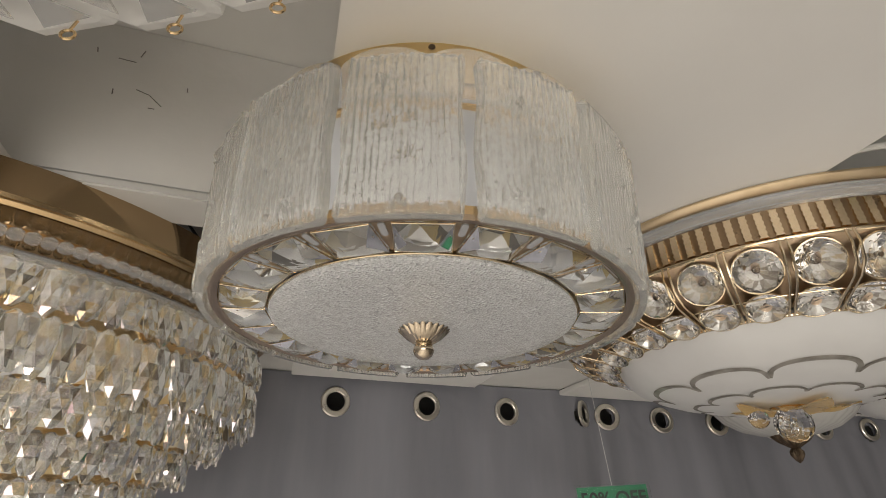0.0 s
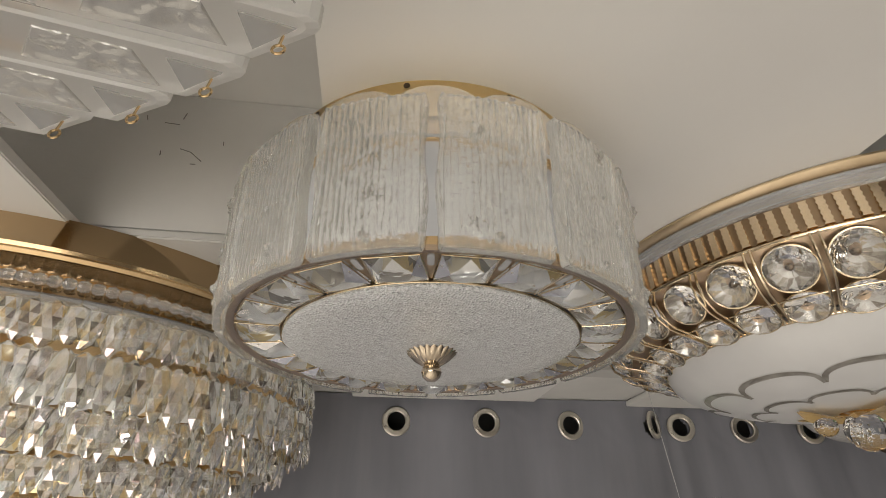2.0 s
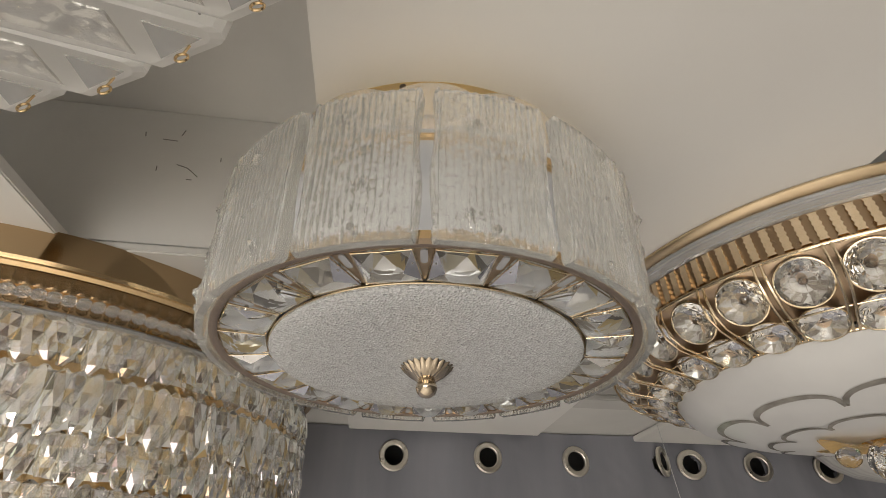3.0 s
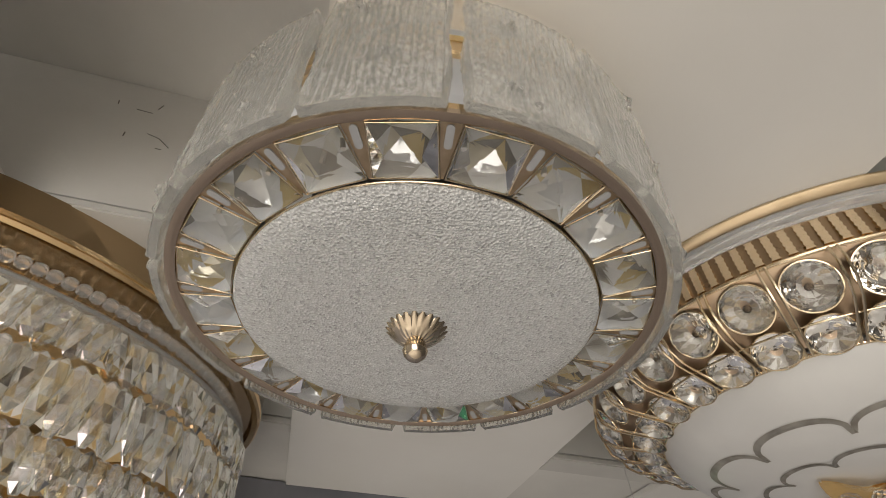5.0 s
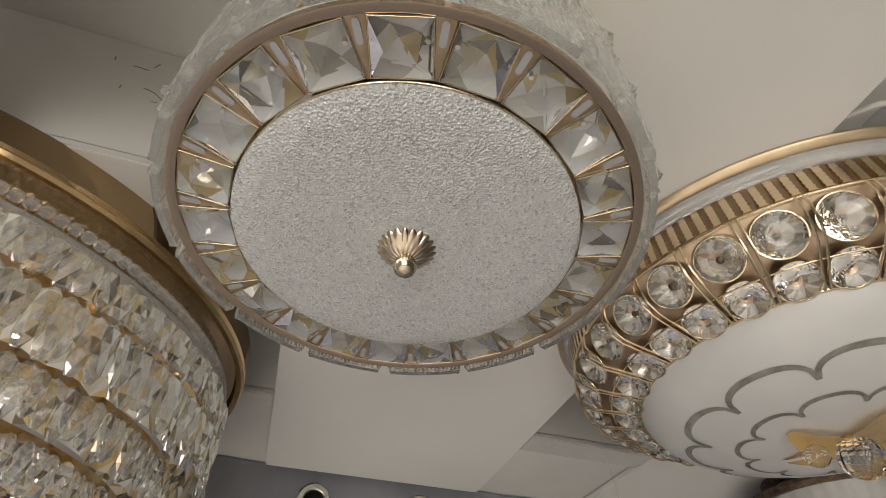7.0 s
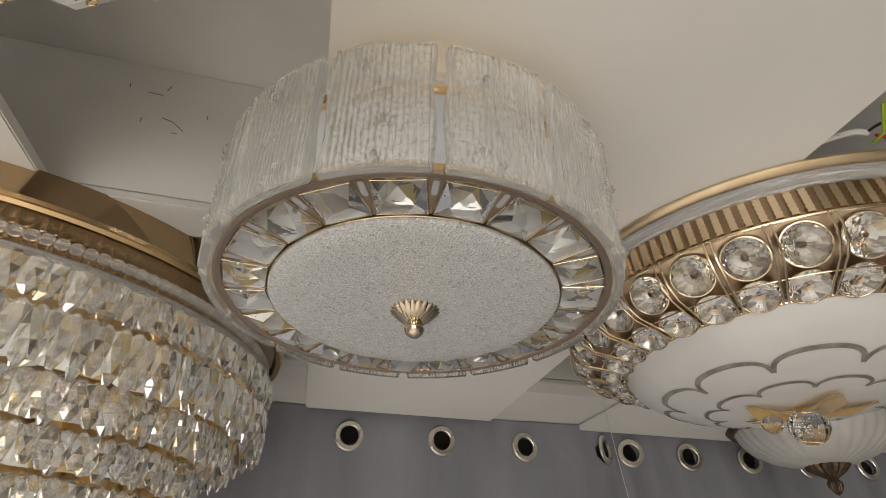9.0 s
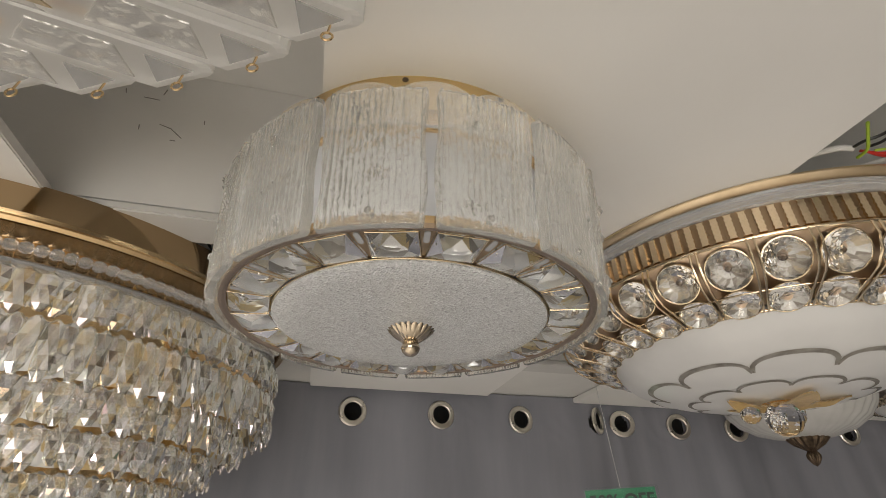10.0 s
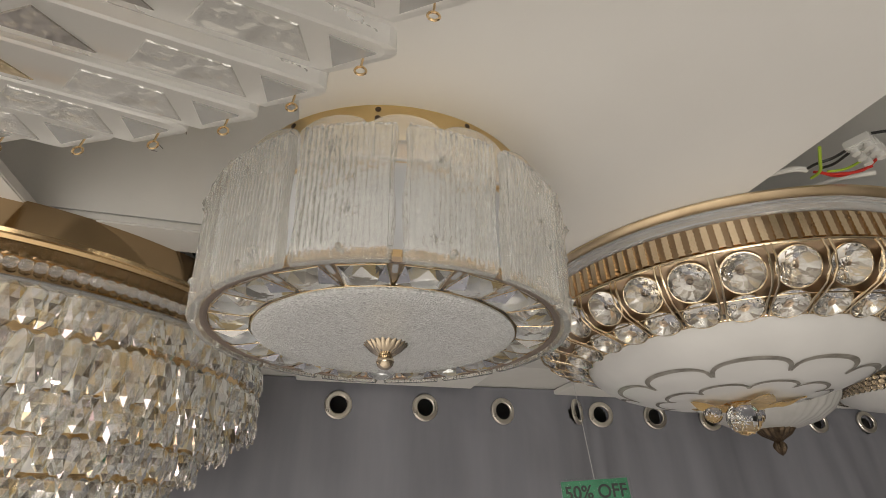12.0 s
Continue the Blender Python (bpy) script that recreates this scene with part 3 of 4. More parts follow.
# ---- the domed lamp with round crystals ----
def round_crystal(R, h, sides=14):
    """A faceted lens, axis z, pointed behind."""
    bm = bmesh.new()
    rows = []
    for k, (r, z) in enumerate(((0.52, 0.62 * h), (0.80, 0.42 * h), (1.0, 0.10 * h), (1.0, -0.04 * h), (0.55, -0.5 * h), (0.08, -0.95 * h))):
        off = 0.5 * (k % 2)
        rows.append([bm.verts.new((R * r * math.cos(2 * math.pi * (j + off) / sides), R * r * math.sin(2 * math.pi * (j + off) / sides), z)) for j in range(sides)])
    for k in range(5):
        for j in range(sides):
            a, b = rows[k], rows[k + 1]
            if k % 2 == 0:
                bm.faces.new((a[j], b[j], a[(j + 1) % sides]))
                bm.faces.new((b[j], b[(j + 1) % sides], a[(j + 1) % sides]))
            else:
                bm.faces.new((a[j], b[j], b[(j + 1) % sides]))
                bm.faces.new((a[j], b[(j + 1) % sides], a[(j + 1) % sides]))
    bm.faces.new(rows[0])
    bm.faces.new(rows[-1][::-1])
    return bm


DOME = [(0.0, 2.3060), (0.03, 2.3063), (0.06, 2.3078), (0.09, 2.3105), (0.12, 2.3182), (0.145, 2.3275), (0.163, 2.3380), (0.174, 2.3490), (0.179, 2.3610)]


def dome_z(r):
    for (r0, z0), (r1, z1) in zip(DOME, DOME[1:]):
        if r <= r1:
            return z0 + (z1 - z0) * (r - r0) / (r1 - r0)
    return DOME[-1][1]


def petal_arch(step, r_cusp, r_arch, width):
    """One arch of clear glass laid on the dome, its middle at angle 0."""
    bm = bmesh.new()
    steps = 22
    line = []
    for k in range(steps + 1):
        s = k / steps * 2 - 1
        bulge = math.sqrt(max(0.0, 1 - abs(s) ** 2.4))
        line.append(Vector(polar(r_cusp + (r_arch - r_cusp) * bulge, step * 0.5 * s * (1.0 + 0.16 * (1 - abs(s))), 0)))
    rows = []
    for k, p in enumerate(line):
        d = (line[min(k + 1, steps)] - line[max(k - 1, 0)]).normalized()
        side = Vector((-d.y, d.x, 0)) * width * 0.5 * (0.75 + 0.25 * min(1, 4 * min(k, steps - k) / steps))
        row = []
        for f in (-1, 0, 1):
            q = p + side * f
            q.z = dome_z(math.hypot(q.x, q.y)) - 0.0008
            row.append(bm.verts.new(q))
        rows.append(row)
    for k in range(steps):
        for j in range(2):
            bm.faces.new((rows[k][j], rows[k][j + 1], rows[k + 1][j + 1], rows[k + 1][j]))
    bmesh.ops.solidify(bm, geom=list(bm.faces), thickness=0.0006)
    return bm


def leaf_mesh(length, width, curl):
    bm = bmesh.new()
    rows = []
    for k in range(9):
        u = k / 8
        w = width * math.sin(math.pi * min(1, 0.08 + 0.9 * u)) ** 0.8
        rows.append([bm.verts.new((u * length, s * w / 2, curl * u * u - 0.10 * w * abs(s) + 0.0012 * math.sin(s * 9 + u * 12))) for s in (-1, -0.5, 0, 0.5, 1)])
    for k in range(8):
        for j in range(4):
            bm.faces.new((rows[k][j], rows[k + 1][j], rows[k + 1][j + 1], rows[k][j + 1]))
    bmesh.ops.solidify(bm, geom=list(bm.faces), thickness=0.0016)
    return bm


def domed_lamp(x, y):
    lamp = thing("domed_ceiling_lamp", pose(x, y, 0), "large gold ceiling lamp with round crystals and white dome", "ceiling lamp")
    part("base_flange", lathe([(0.235, BOARD_Z - 0.001), (0.2565, BOARD_Z - 0.001), (0.2565, 2.457), (0.2535, 2.4535), (0.2485, 2.4515), (0.235, 2.4515)], 160, True), flange_gold, lamp, "satin gold base flange", True)
    part("acrylic_ring", lathe([(0.2385, 2.4405), (0.2445, 2.4415), (0.2490, 2.4455), (0.2495, 2.4510), (0.240, 2.4513)], 160, True), clear_glass, lamp, "clear acrylic ring", True)
    part("dentil_band", lathe([(0.2385, 2.4410), (0.2400, 2.4400), (0.2375, 2.4130), (0.2395, 2.4110), (0.2395, 2.4085), (0.230, 2.4085), (0.230, 2.4410)], 160, True), gold, lamp, "", True)
    dent = bmesh.new()
    edge = [(0.0037 if k % 2 == 0 else 0.0025, 2.4132 + 0.0026 * k) for k in range(11)]
    loop = [(y, z) for y, z in edge] + [(-y, z) for y, z in reversed(edge)]
    outer = [dent.verts.new((0.0022, y, z)) for y, z in loop]
    inner = [dent.verts.new((-0.0012, y, z)) for y, z in loop]
    for k in range(len(loop)):
        i = (k + 1) % len(loop)
        dent.faces.new((inner[k], inner[i], outer[i], outer[k]))
    for k in range(10):
        i = len(loop) - 1 - k
        dent.faces.new((outer[k], outer[k + 1], outer[i - 1], outer[i]))
    dentil = mesh_of(dent, rose_gold, "dentil")
    for k in range(124):
        placed("dentil", dentil, lamp, "", pose(0, 0, 0, 0, 0, 360 / 124 * k) @ pose(0.2392, 0, 0, 0, 0, 0))
    part("crystal_frame", lathe([(0.2395, 2.4090), (0.2420, 2.4085), (0.2400, 2.4060), (0.2270, 2.3980), (0.2130, 2.3880), (0.1980, 2.3800), (0.1820, 2.3660), (0.1790, 2.3660), (0.19, 2.390), (0.2300, 2.4080)], 160, True), frame_gold, lamp, "gold crystal frame", True)
    # sheet over the band that paints the gaps between dentils dark
    part("dentil_gap_shade", lathe([(0.2402, 2.4405), (0.2402, 2.4400), (0.2378, 2.4135), (0.2382, 2.4130)], 160), gap_shade_gold, lamp, "", True)
    for R, z, r in ((0.2425, 2.4085, 0.0018), (0.1795, 2.3598, 0.0017), (0.2090, 2.3690, 0.0009)):
        part("frame_ring", ring_tube(R, z, r, 160, 8), gold_pale, lamp, "", True)
    n = 31
    up = mesh_of(round_crystal(0.0196, 0.0105, 11), crystal, "round_crystal")
    low = mesh_of(round_crystal(0.0176, 0.0095, 10), crystal, "round_crystal")
    cup_ring = mesh_of(ring_tube(0.0201, 0, 0.0009, 32, 6), gold_pale, "crystal_ring", True)
    cup_bm = lathe([(0.0016, -0.0122), (0.0085, -0.0080), (0.0188, -0.0012)], 14)
    bmesh.ops.triangulate(cup_bm, faces=cup_bm.faces)
    bmesh.ops.split_edges(cup_bm, edges=list(cup_bm.edges))
    cup_mesh = mesh_of(cup_bm, cup_tones, "foil_cup")
    crystal_pin = mesh_of(lathe([(0.0, -0.0085), (0.0022, -0.0100), (0.0026, -0.0125), (0.0, -0.013)], 12), bronze, "crystal_pin", True)
    rib_pts = [(0.2440, 2.4075), (0.2450, 2.3950), (0.2400, 2.3810), (0.2280, 2.3720), (0.2100, 2.3670), (0.1920, 2.3625), (0.1810, 2.3590)]
    ribs = {}
    for s in (-0.012, 0.012):
        ribs[s] = mesh_of(tube([polar(r, math.degrees(s * (1.0 - 0.0 * j)), z) for j, (r, z) in enumerate(rib_pts)], 0.0012, 6), gold_pale, "rib", True)
    for k in range(n):
        a = -122.2 + 360 / n * k
        turn = pose(0, 0, 0, 0, 0, a)
        m = turn @ pose(0.2310, 0, 2.3875, 0, 122, 0)
        see_through(placed("round_crystal", up, lamp, "clear faceted round crystal" if k == 0 else "", m))
        placed("crystal_ring", cup_ring, lamp, "", m)
        m = turn @ pose(0.1945, 0, 2.3645, 0, 152, 0)
        see_through(placed("round_crystal", low, lamp, "", m))
        placed("crystal_ring", cup_ring, lamp, "", m @ Matrix.Scale(0.9, 4))
        placed("crystal_pin", crystal_pin, lamp, "", m)
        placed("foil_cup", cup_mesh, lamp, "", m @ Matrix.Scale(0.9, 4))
        placed("foil_cup", cup_mesh, lamp, "added cup behind the crystal, toned like facet glints" if k == 0 else "", turn @ pose(0.2310, 0, 2.3875, 0, 122, 0))
        placed("crystal_pin", crystal_pin, lamp, "", turn @ pose(0.2310, 0, 2.3875, 0, 122, 0))
        for s in ribs:
            placed("rib", ribs[s], lamp, "", pose(0, 0, 0, 0, 0, a + 180 / n))
    dome = part("glass_dome", lathe(DOME + [(0.175, 2.366), (0.0, 2.330)], 160), opal, lamp, "white opal glass dome", True)
    for phase, r_cusp, r_arch, width in ((-110.1, 0.1195, 0.1440, 0.0062), (-128.0, 0.079, 0.0975, 0.0045)):
        arch = mesh_of(petal_arch(36, r_cusp, r_arch, width), petal_glass, "etched_band")
        for k in range(10):
            placed("etched_band", arch, dome, "clear etched petal outline" if k == 0 else "", pose(0, 0, 0, 0, 0, phase + 36 * k))
    flower = part("flower_stem", lathe([(0.0, 2.294), (0.006, 2.295), (0.009, 2.299), (0.012, 2.304), (0.022, 2.307)], 32), gold, lamp, "", True)
    for k in range(5):
        part("leaf", leaf_mesh(0.066, 0.036, 0.002 - 0.004 * (k % 2)), amber, flower, "amber gold glass leaf", True, pose(0, 0, 2.2990 + 0.0012 * k, 0, 0, -165 + 72 * k) @ pose(0.006, 0, 0, 0, -4, 0))
    ball_bm = bmesh.new()
    bmesh.ops.create_uvsphere(ball_bm, u_segments=16, v_segments=10, radius=0.0205)
    ball_mesh = mesh_of(ball_bm, crystal, "crystal_ball")
    for k, (dx, dy, dz, f) in enumerate(((-0.009, -0.013, 2.2860, 0.95), (-0.036, 0.004, 2.2945, 0.55), (0.024, 0.020, 2.295, 0.6))):
        see_through(placed("crystal_ball", ball_mesh, flower, "clear faceted crystal ball" if k == 0 else "", pose(dx, dy, dz, 20, 20 * k, 40 * k) @ Matrix.Scale(f, 4)))
    return lamp


domed_lamp(0.403, 0.583)


# ---- the tiered crystal lamp ----
def prism(length, w, sides=6):
    """A hanging faceted drop, top at the origin."""
    bm = bmesh.new()
    rows = []
    for k, (r, z) in enumerate(((0.30, 0.0), (0.96, -0.10), (1.0, -0.36), (0.94, -0.60), (0.90, -0.82), (0.36, -1.0))):
        rows.append([bm.verts.new((w / 2 * r * math.cos(2 * math.pi * (j + 0.5 * (k % 2)) / sides) * 0.50, w / 2 * r * math.sin(2 * math.pi * (j + 0.5 * (k % 2)) / sides), z * length)) for j in range(sides)])
    for k in range(len(rows) - 1):
        for j in range(sides):
            a, b = rows[k], rows[k + 1]
            i = (j + 1) % sides
            if k % 2 == 0:
                bm.faces.new((a[j], b[j], a[i]))
                bm.faces.new((b[j], b[i], a[i]))
            else:
                bm.faces.new((a[j], b[j], b[i]))
                bm.faces.new((a[j], b[i], a[i]))
    bm.faces.new(rows[0])
    bm.faces.new(rows[-1][::-1])
    bmesh.ops.recalc_face_normals(bm, faces=bm.faces)
    bmesh.ops.split_edges(bm, edges=list(bm.edges))
    return bm


def facet_wall(R, z0, z1, seed):
    """A made-up ring of small facets set at odd angles, for glints behind the prisms."""
    rng = random.Random(seed)
    segs, rows = int(2 * math.pi * R / 0.013), 3
    pts = [[polar(R + rng.uniform(-0.004, 0.004), 360 / segs * (k + rng.uniform(-0.3, 0.3)), z0 + (z1 - z0) * (j + rng.uniform(-0.2, 0.2)) / rows) for k in range(segs)] for j in range(rows + 1)]
    bm = bmesh.new()
    for j in range(rows):
        for k in range(segs):
            a, b, c, d = pts[j][k], pts[j][(k + 1) % segs], pts[j + 1][(k + 1) % segs], pts[j + 1][k]
            for tri in (((a, b, c), (a, c, d)) if rng.random() < 0.5 else ((a, b, d), (b, c, d))):
                bm.faces.new([bm.verts.new(p) for p in tri])
    return bm


def tiered_lamp(x, y):
    rng = random.Random(5)
    lamp = thing("tiered_crystal_lamp", pose(x, y, 0), "large round gold ceiling lamp hung with tiers of clear crystal prisms", "ceiling lamp")
    part("base_drum", lathe([(0.300, BOARD_Z + 0.003), (0.3365, BOARD_Z + 0.003), (0.3365, 2.428), (0.3260, 2.4265), (0.3110, 2.4150), (0.3100, 2.389), (0.280, 2.389)], 192), drum_gold, lamp, "mirror polished gold base drum", True)
    part("rim_lip", lathe([(0.330, 2.4215), (0.3370, 2.4200), (0.3395, 2.4235), (0.3380, 2.4262), (0.3395, 2.4300), (0.3360, 2.4320), (0.330, 2.4310)], 192, True), gold, lamp, "", True)
    bead = mesh_of(lathe([(0.0015, -0.0058), (0.0045, -0.0048), (0.0060, -0.0015), (0.0060, 0.0015), (0.0045, 0.0048), (0.0015, 0.0058)], 10), bead_glass, "bead")
    n = 168
    for k in range(n):
        placed("bead", bead, lamp, "clear faceted bead" if k == 0 else "", Matrix.Translation(polar(0.3180, 360 / n * k, 2.4055)) @ pose(0, 0, 0, 90, 0, 360 / n * k)).visible_shadow = False
    part("tier_plate", lathe([(0.290, 2.3848), (0.3285, 2.3848), (0.3300, 2.3870), (0.3285, 2.3890), (0.290, 2.3890)], 192, True), clear_glass, lamp, "clear plate edge", True)
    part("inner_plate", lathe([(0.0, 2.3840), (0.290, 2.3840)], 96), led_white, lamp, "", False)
    pin_bm = tube([(0, 0, -0.006), (0, 0, 0.004), (0.003, 0, 0.0055)], 0.0007, 5)
    pin = mesh_of(pin_bm, gold, "pin")
    near = -45.0
    rest = bmesh.new()
    rows = ((0.3265, 2.3850, 0.042, 0.0200, 0.0165), (0.3300, 2.3420, 0.054, 0.0160, 0.0135), (0.2960, 2.3000, 0.042, 0.0160, 0.0140),
            (0.2620, 2.2630, 0.037, 0.0155, 0.0140), (0.2290, 2.2270, 0.036, 0.0175, 0.0165), (0.1960, 2.1950, 0.034, 0.0175, 0.0165))
    for tier, (R, ztop, length, width, pitch) in enumerate(rows):
        shapes = [mesh_of(prism(length * f, width * (1 + 0.08 * f), 8 if tier == 0 else 6), prism_glint_tones, "crystal_prism") for f in (0.92, 1.0, 1.08)]
        if tier:
            part("tier_ring", lathe([(R - 0.0045, ztop - 0.003), (R - 0.0020, ztop - 0.003), (R - 0.0020, ztop + 0.0055), (R - 0.0045, ztop + 0.0055)], 160, True), gold, lamp, "gold tier ring" if tier == 1 else "", True)
        part("tier_core", facet_wall(R - 0.014, ztop - length * 0.9, ztop - 0.001, tier), core_glint_tones, lamp, "added gold and silver facets imitating glints behind the prisms" if tier == 0 else "")
        count = int(2 * math.pi * R / pitch)
        for k in range(count):
            a = 360 / count * (k + 0.5 * (tier % 2))
            off = (a - near + 180) % 360 - 180
            m = Matrix.Translation(polar(R + rng.uniform(-0.002, 0.002), a, ztop - 0.001)) @ pose(0, 0, 0, rng.uniform(-6, 6), rng.uniform(-9, 3), a + rng.uniform(-32, 32))
            if abs(off) < 38:
                placed("crystal_prism", shapes[k % 3], lamp, "", m).visible_shadow = False
                if tier == 0 and k % 2 == 0:
                    placed("pin", pin, lamp, "", Matrix.Translation(polar(R - 0.0020, a, 2.389)) @ pose(0, 0, 0, 0, 0, a))
            else:
                rest.from_mesh(shapes[k % 3])
                rest.verts.ensure_lookup_table()
                bmesh.ops.transform(rest, matrix=m, verts=rest.verts[-len(shapes[0].vertices):])
    ob = part("crystal_prism", rest, prism_glint_tones, lamp, "clear crystal prisms in tiers")
    ob.visible_shadow = False
    tagged(ob, kind="stuff")
    return lamp


tiered_lamp(-0.577, 0.585)


# ---- the lamp of long frosted bars overhead ----
def prism_sheet(points, z, depth, bm=None):
    """A flat piece with a sloped rim, its outline given in the plane, face down at z, the rim up by depth."""
    bm = bm or bmesh.new()
    cx, cy = sum(p[0] for p in points) / len(points), sum(p[1] for p in points) / len(points)
    low = [bm.verts.new((cx + (x - cx) * 0.94, cy + (y - cy) * 0.90, z)) for x, y in points]
    rim = [bm.verts.new((x, y, z + 0.0012)) for x, y in points]
    top = [bm.verts.new((x, y, z + depth)) for x, y in points]
    n = len(points)
    for k in range(n):
        i = (k + 1) % n
        bm.faces.new((low[k], low[i], rim[i], rim[k]))
        bm.faces.new((rim[k], rim[i], top[i], top[k]))
    bm.faces.new(low[::-1])
    bm.faces.new(top)
    return bm


def bar_lamp():
    lamp = thing("bar_crystal_lamp", WHOLE, "ceiling lamp of long frosted crystal bars with gold hook rings", "ceiling lamp")
    w, length = 0.0225, 0.24
    outline = [(-length, 0.0), (-0.004, 0.0), (-0.001, 0.0012), (0.0, 0.0035), (-0.0015, 0.0060), (-0.022, w), (-length, w)]
    bar = mesh_of(prism_sheet(outline, 0.0, 0.012), frosted_bar, "crystal_bar")
    # cuts flush in the face: a clear one at the tip, then a zigzag of wedges along the bar, coloured as reflections
    tip_cut = mesh_of(prism_sheet([(-0.026, 0.0035), (-0.007, 0.0045), (-0.0215, 0.0180)], -0.0006, 0.002), bar_tip, "facet")
    long_cut = mesh_of(prism_sheet([(-0.074, 0.0190), (-0.066, 0.0035), (-0.036, 0.0035), (-0.029, 0.0190)], -0.0006, 0.002), bar_clear, "facet")
    wedge_cut = mesh_of(prism_sheet([(-0.018, 0.0185), (0.0, 0.0040), (0.018, 0.0185)], -0.0006, 0.002), bar_reflection_tones, "facet")
    hook_bm = tube([(0, 0, 0.0075), (0.0005, 0.0003, 0.004), (0, 0, -0.0015)], 0.0005, 5)
    tube([(0.0021 * math.cos(2 * math.pi * k / 18), 0.0, -0.0036 + 0.0021 * math.sin(2 * math.pi * k / 18)) for k in range(18)], 0.0005, 6, True, hook_bm)
    hook = mesh_of(hook_bm, gold, "hook_ring", True)
    strip = mesh_of(box(-0.15, 0.0, -0.0013, 0.0013, -0.0012, 0.0012, 0.0004), strip_amber, "gold_strip")
    c = Vector((-0.105, -0.144, 0))
    for k in range(-5, 7):
        a = 65.4 + 8.35 * k
        tip = c + polar(0.2465, a, 2.343)
        ang = 27.0 + 0.8 * k
        m = Matrix.Translation(tip) @ pose(0, 0, 0, 0, 0, ang)
        b = placed("crystal_bar", bar, lamp, "long frosted clear crystal bar" if k == 0 else "", m)
        see_through(b)
        see_through(placed("facet", tip_cut, b, "clear cut facet" if k == 0 else ""))
        see_through(placed("facet", long_cut, b))
        for j in range(4):
            see_through(placed("facet", wedge_cut, b, "cut with gold and dark reflections painted in" if k + j == 0 else "", pose(-0.100 - 0.037 * j, 0, 0) if j % 2 == 0 else pose(-0.100 - 0.037 * j, w, 0, 0, 0, 180)))
        placed("gold_strip", strip, b, "thin amber gold strip between the bars" if k == 0 else "", pose(-0.045, -0.0022, 0.0095))
        placed("hook_ring", hook, b, "thin gold hook ring" if k == 0 else "", pose(-0.0120, 0.0090, -0.0035, 0, 0, -ang + 10))
    part("gold_plate", box(-0.36, -0.06, -0.30, 0.045, 2.366, 2.372, 0.002), gold, lamp, "gold mounting plate", False)
    part("plate_stem", lathe([(0.06, 2.372), (0.06, DEEP_Z + 0.001), (0.0, DEEP_Z + 0.001)], 48), gold, lamp, "", True, pose(-0.2, -0.14, 0))
    return lamp


bar_lamp()


# ---- bowl lamp and further lamp ----
def bowl_lamp(x, y):
    lamp = thing("bowl_ceiling_lamp", pose(x, y, 0), "white ribbed glass bowl lamp with dark bronze rim and finial", "ceiling lamp")
    bowl = bmesh.new()
    prof = [(0.020, 2.336), (0.055, 2.341), (0.090, 2.352), (0.118, 2.370), (0.135, 2.392), (0.143, 2.415), (0.138, 2.415), (0.115, 2.378), (0.06, 2.352), (0.020, 2.346)]
    segs = 144
    rings = []
    for k in range(segs):
        a = 2 * math.pi * k / segs
        f = 1 + 0.012 * math.sin(a * 36)
        rings.append([bowl.verts.new((r * f * math.cos(a), r * f * math.sin(a), z)) for r, z in prof])
    for k in range(segs):
        for j in range(len(prof)):
            i = (j + 1) % len(prof)
            bowl.faces.new((rings[k][j], rings[(k + 1) % segs][j], rings[(k + 1) % segs][i], rings[k][i]))
    part("bowl", bowl, bowl_glass, lamp, "white ribbed opal glass bowl", True)
    part("rim", lathe([(0.132, 2.412), (0.152, 2.408), (0.158, 2.415), (0.152, 2.423), (0.132, 2.425)], 96, True), bronze, lamp, "dark bronze rim", True)
    part("canopy", lathe([(0.132, 2.423), (0.10, 2.445), (0.11, BOARD_Z - 0.001), (0.0, BOARD_Z - 0.001)], 64), bronze, lamp, "", True)
    cap = bmesh.new()
    prof = [(0.038, 2.342), (0.037, 2.337), (0.027, 2.326), (0.014, 2.318), (0.008, 2.314), (0.0125, 2.307), (0.0120, 2.300), (0.006, 2.290), (0.0, 2.285)]
    rings = []
    for k in range(72):
        a = 2 * math.pi * k / 72
        rings.append([cap.verts.new((r * (1 + 0.05 * math.sin(a * 18)) * math.cos(a), r * (1 + 0.05 * math.sin(a * 18)) * math.sin(a), z)) for r, z in prof])
    for k in range(72):
        for j in range(len(prof) - 1):
            cap.faces.new((rings[k][j], rings[(k + 1) % 72][j], rings[(k + 1) % 72][j + 1], rings[k][j + 1]))
    part("finial", cap, bronze, lamp, "fluted bronze finial", True)
    return lamp


bowl_lamp(0.727, 1.07)


def small_dome(x, y):
    lamp = thing("beaded_ceiling_lamp", pose(x, y, 0), "flush ceiling lamp with a gold beaded band and ribbed white glass", "ceiling lamp")
    part("base", lathe([(0.0, BOARD_Z - 0.001), (0.155, BOARD_Z - 0.001), (0.158, 2.450), (0.150, 2.425), (0.14, 2.425)], 96), gold_pale, lamp, "", True)
    bead = mesh_of(round_crystal(0.008, 0.006, 8), crystal, "bead")
    for row in range(3):
        for k in range(70):
            placed("bead", bead, lamp, "", Matrix.Translation(polar(0.157 - 0.003 * row, 360 / 70 * (k + 0.5 * row), 2.448 - 0.010 * row)) @ pose(0, 0, 0, 0, 95, 360 / 70 * (k + 0.5 * row)))
    glass = lathe([(0.0, 2.385), (0.06, 2.388), (0.11, 2.402), (0.138, 2.420), (0.142, 2.428)], 96)
    part("glass_bowl", glass, opal, lamp, "", True)
    return lamp


small_dome(1.13, 1.16)


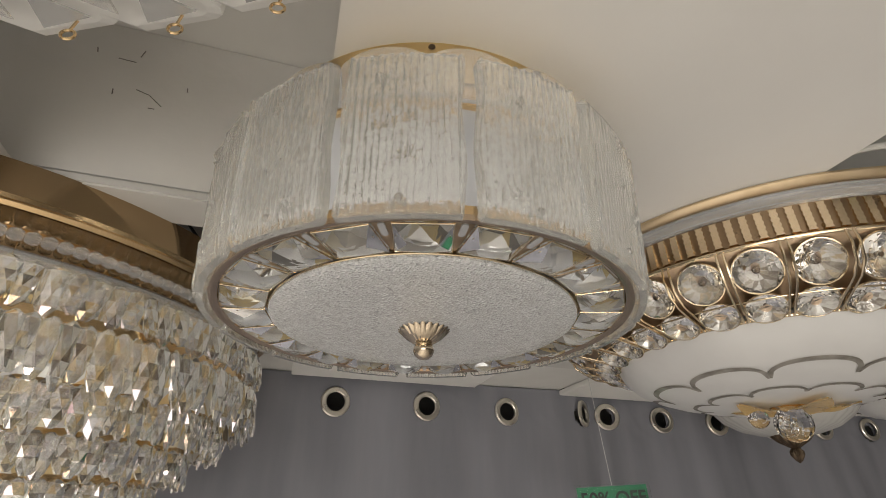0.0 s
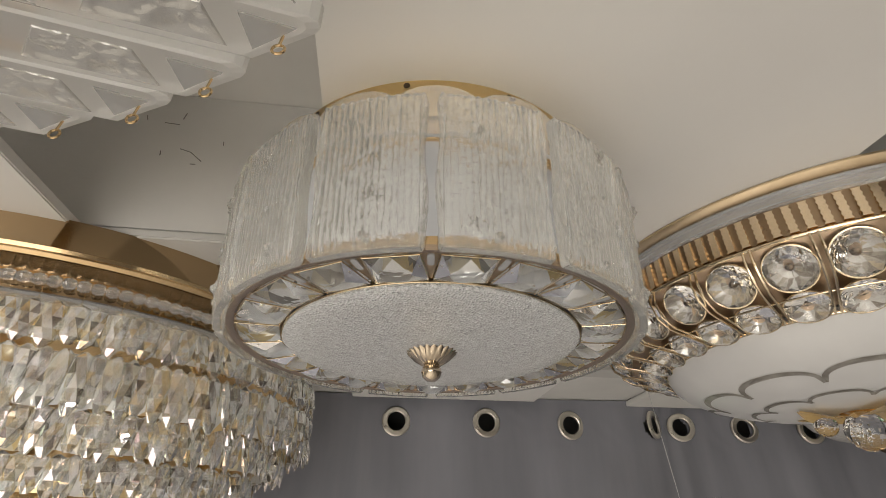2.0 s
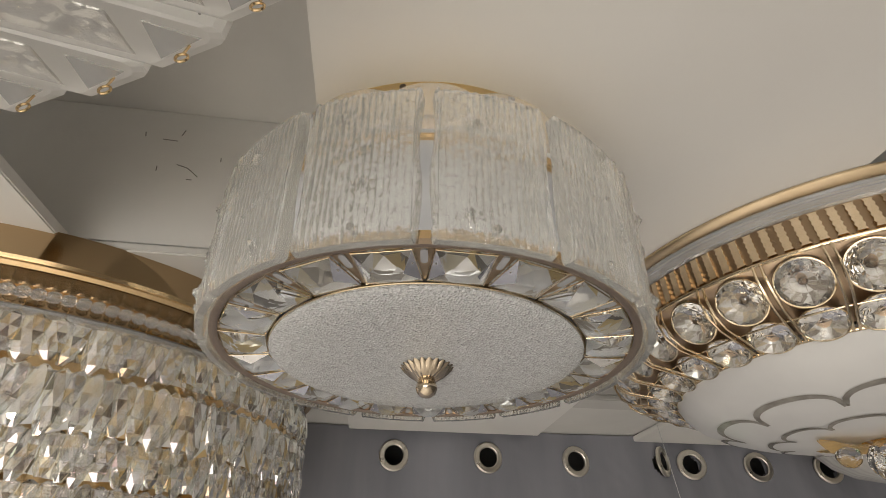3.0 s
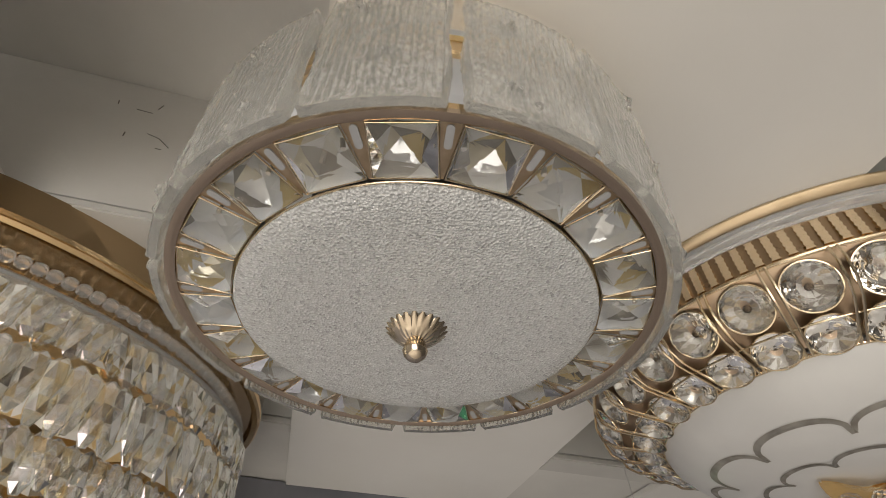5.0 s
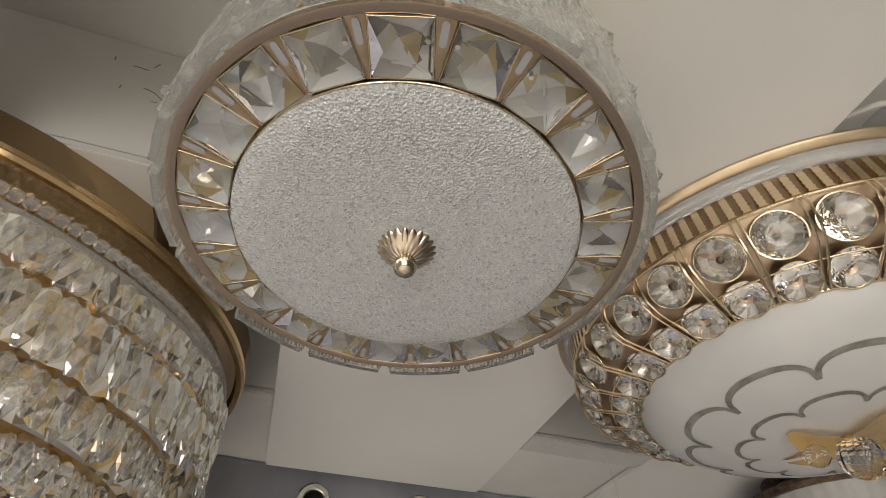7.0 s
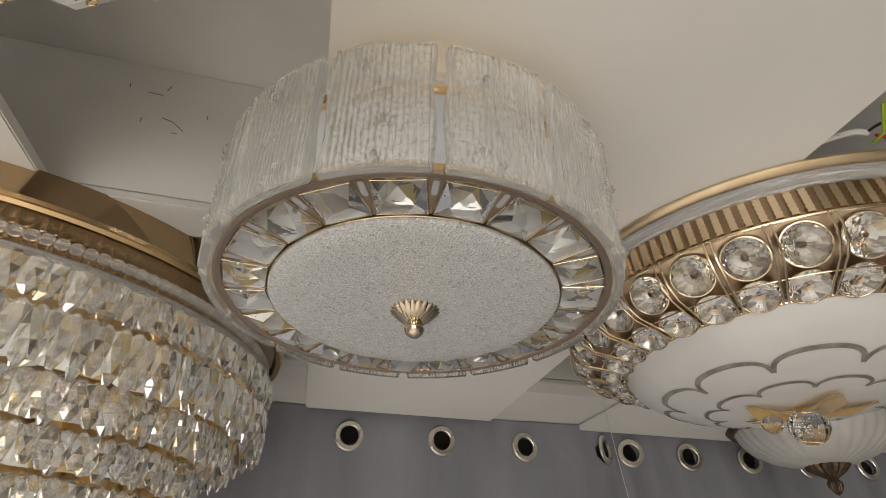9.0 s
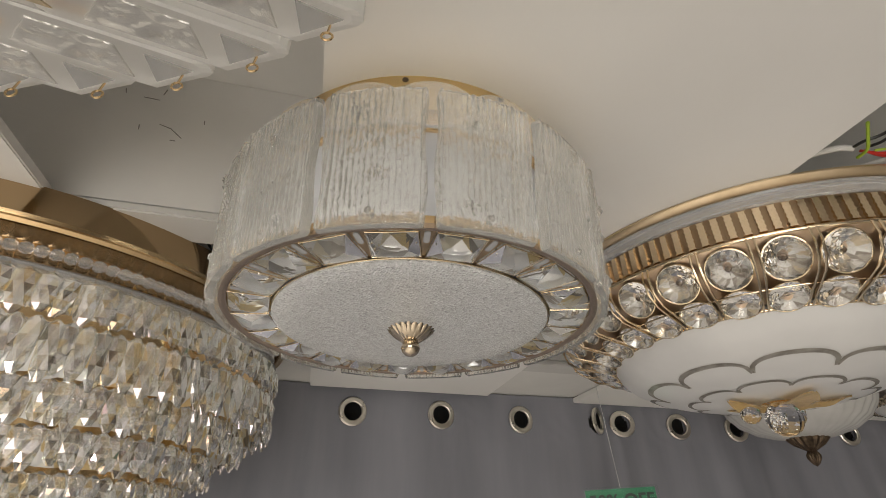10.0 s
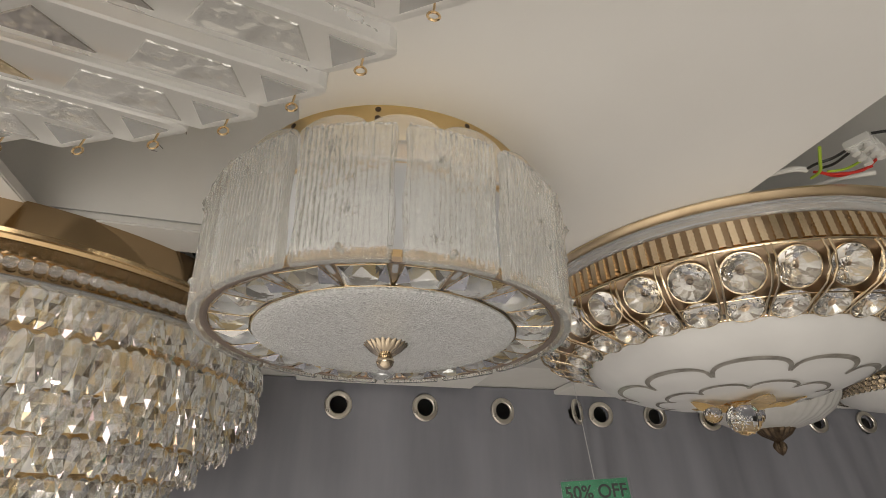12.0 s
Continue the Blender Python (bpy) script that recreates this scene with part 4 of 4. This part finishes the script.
# ---- the hanging card ----
def sale_card(m):
    card = thing("sale_card", m, "green discount card in a clear sleeve hanging on a thread", "sign")
    part("paper", box(0.003, 0.122, -0.0006, 0.0006, -0.085, -0.004), green_card, card)
    sl = part("sleeve", box(0.0, 0.127, -0.0016, -0.0012, -0.092, 0.0), sleeve_clear, card, "clear plastic sleeve")
    sl.visible_shadow = False
    txt = bpy.data.curves.new("lettering", "FONT")
    txt.body, txt.size, txt.extrude = "50% OFF", 0.0300, 0.0001
    txt.offset = 0.0006
    txt.materials.append(ink)
    ob = new("lettering", txt)
    ob.parent = card
    ob.matrix_basis = pose(0.007, -0.0011, -0.033, 90, 0, 0)
    part("thread", tube([(0.064, 0.0, -0.003), (0.060, 0.004, 0.2), (0.058, 0.006, 0.436)], 0.0005, 5), thread_mat, card, "clear hanging thread")
    return card


sale_card(pose(0.2195, 0.9, 2.2375, 0, 0, 2) @ pose(0, 0, 0, 0, -3.0, 0))


# ---- wiring beside the boards ----
def bend(pts, steps=6):
    """A smooth line through points."""
    pts = [Vector(p) for p in pts]
    out = []
    for k in range(len(pts) - 1):
        p0, p1, p2, p3 = pts[max(k - 1, 0)], pts[k], pts[k + 1], pts[min(k + 2, len(pts) - 1)]
        for s in range(steps):
            t = s / steps
            out.append(0.5 * ((2 * p1) + (p2 - p0) * t + (2 * p0 - 5 * p1 + 4 * p2 - p3) * t * t + (3 * p1 - p0 - 3 * p2 + p3) * t ** 3))
    out.append(pts[-1])
    return out


Z = 2.470
wires = thing("lamp_wiring", WHOLE, "loose cable with coloured wires in a white terminal block", "wiring")
part("cable", tube(bend([(0.395, 0.375, Z), (0.405, 0.346, Z), (0.425, 0.332, Z), (0.45, 0.325, Z)]), 0.0024, 8), cable_white, wires, "white cable", True)
part("cable", tube(bend([(0.345, 0.335, Z + 0.006), (0.366, 0.316, Z), (0.381, 0.317, Z)]), 0.0028, 8), cable_white, wires, "", True)
part("black_wire", tube(bend([(0.380, 0.317, Z), (0.382, 0.306, Z - 0.002), (0.392, 0.298, Z - 0.002), (0.397, 0.287, Z - 0.002)]), 0.0013, 6), wire_black, wires, "", True)
part("black_wire", tube(bend([(0.394, 0.315, Z), (0.399, 0.306, Z - 0.002), (0.402, 0.290, Z - 0.002)]), 0.0013, 6), wire_black, wires, "", True)
part("green_wire", tube(bend([(0.389, 0.325, Z - 0.004), (0.388, 0.312, Z - 0.006), (0.380, 0.298, Z - 0.004), (0.372, 0.284, Z)]), 0.0014, 6), wire_green, wires, "", True)
part("green_wire", tube(bend([(0.400, 0.318, Z - 0.002), (0.412, 0.312, Z - 0.004), (0.418, 0.300, Z - 0.004), (0.416, 0.292, Z - 0.002)]), 0.0012, 6), wire_green, wires, "", True)
part("red_wire", tube(bend([(0.388, 0.318, Z - 0.002), (0.408, 0.321, Z - 0.003), (0.428, 0.314, Z - 0.005), (0.432, 0.300, Z - 0.003)]), 0.0014, 6), wire_red, wires, "", True)
part("red_wire", tube(bend([(0.394, 0.320, Z), (0.416, 0.326, Z - 0.002), (0.436, 0.310, Z - 0.003)]), 0.0013, 6), wire_red, wires, "", True)
term_bm = bmesh.new()
for k in range(3):
    x = 0.0125 * k
    box(x - 0.0050, x + 0.0050, -0.010, 0.010, -0.005, 0.004, 0.0012, term_bm)
    for sy in (-0.005, 0.005):
        bmesh.ops.create_cone(term_bm, cap_ends=True, segments=14, radius1=0.0036, radius2=0.0032, depth=0.006, matrix=Matrix.Translation((x, sy, -0.0075)))
part("terminal_block", term_bm, terminal_plastic, wires, "translucent white terminal block", False, pose(0.402, 0.279, Z, 0, 0, 34))
part("black_wire", tube(bend([(0.405, 0.268, Z), (0.418, 0.262, Z - 0.003), (0.432, 0.272, Z)]), 0.0014, 6), wire_black, wires, "", True)
loose_wire = tube(bend([(-0.30, 0.47, 2.50), (-0.272, 0.476, 2.466), (-0.258, 0.487, 2.462), (-0.235, 0.520, 2.485), (-0.22, 0.55, 2.54)]), 0.0018, 6)
tagged(part("loose_cable", loose_wire, wire_black, None, "", True), "short loose black cable under the ceiling", "cable")
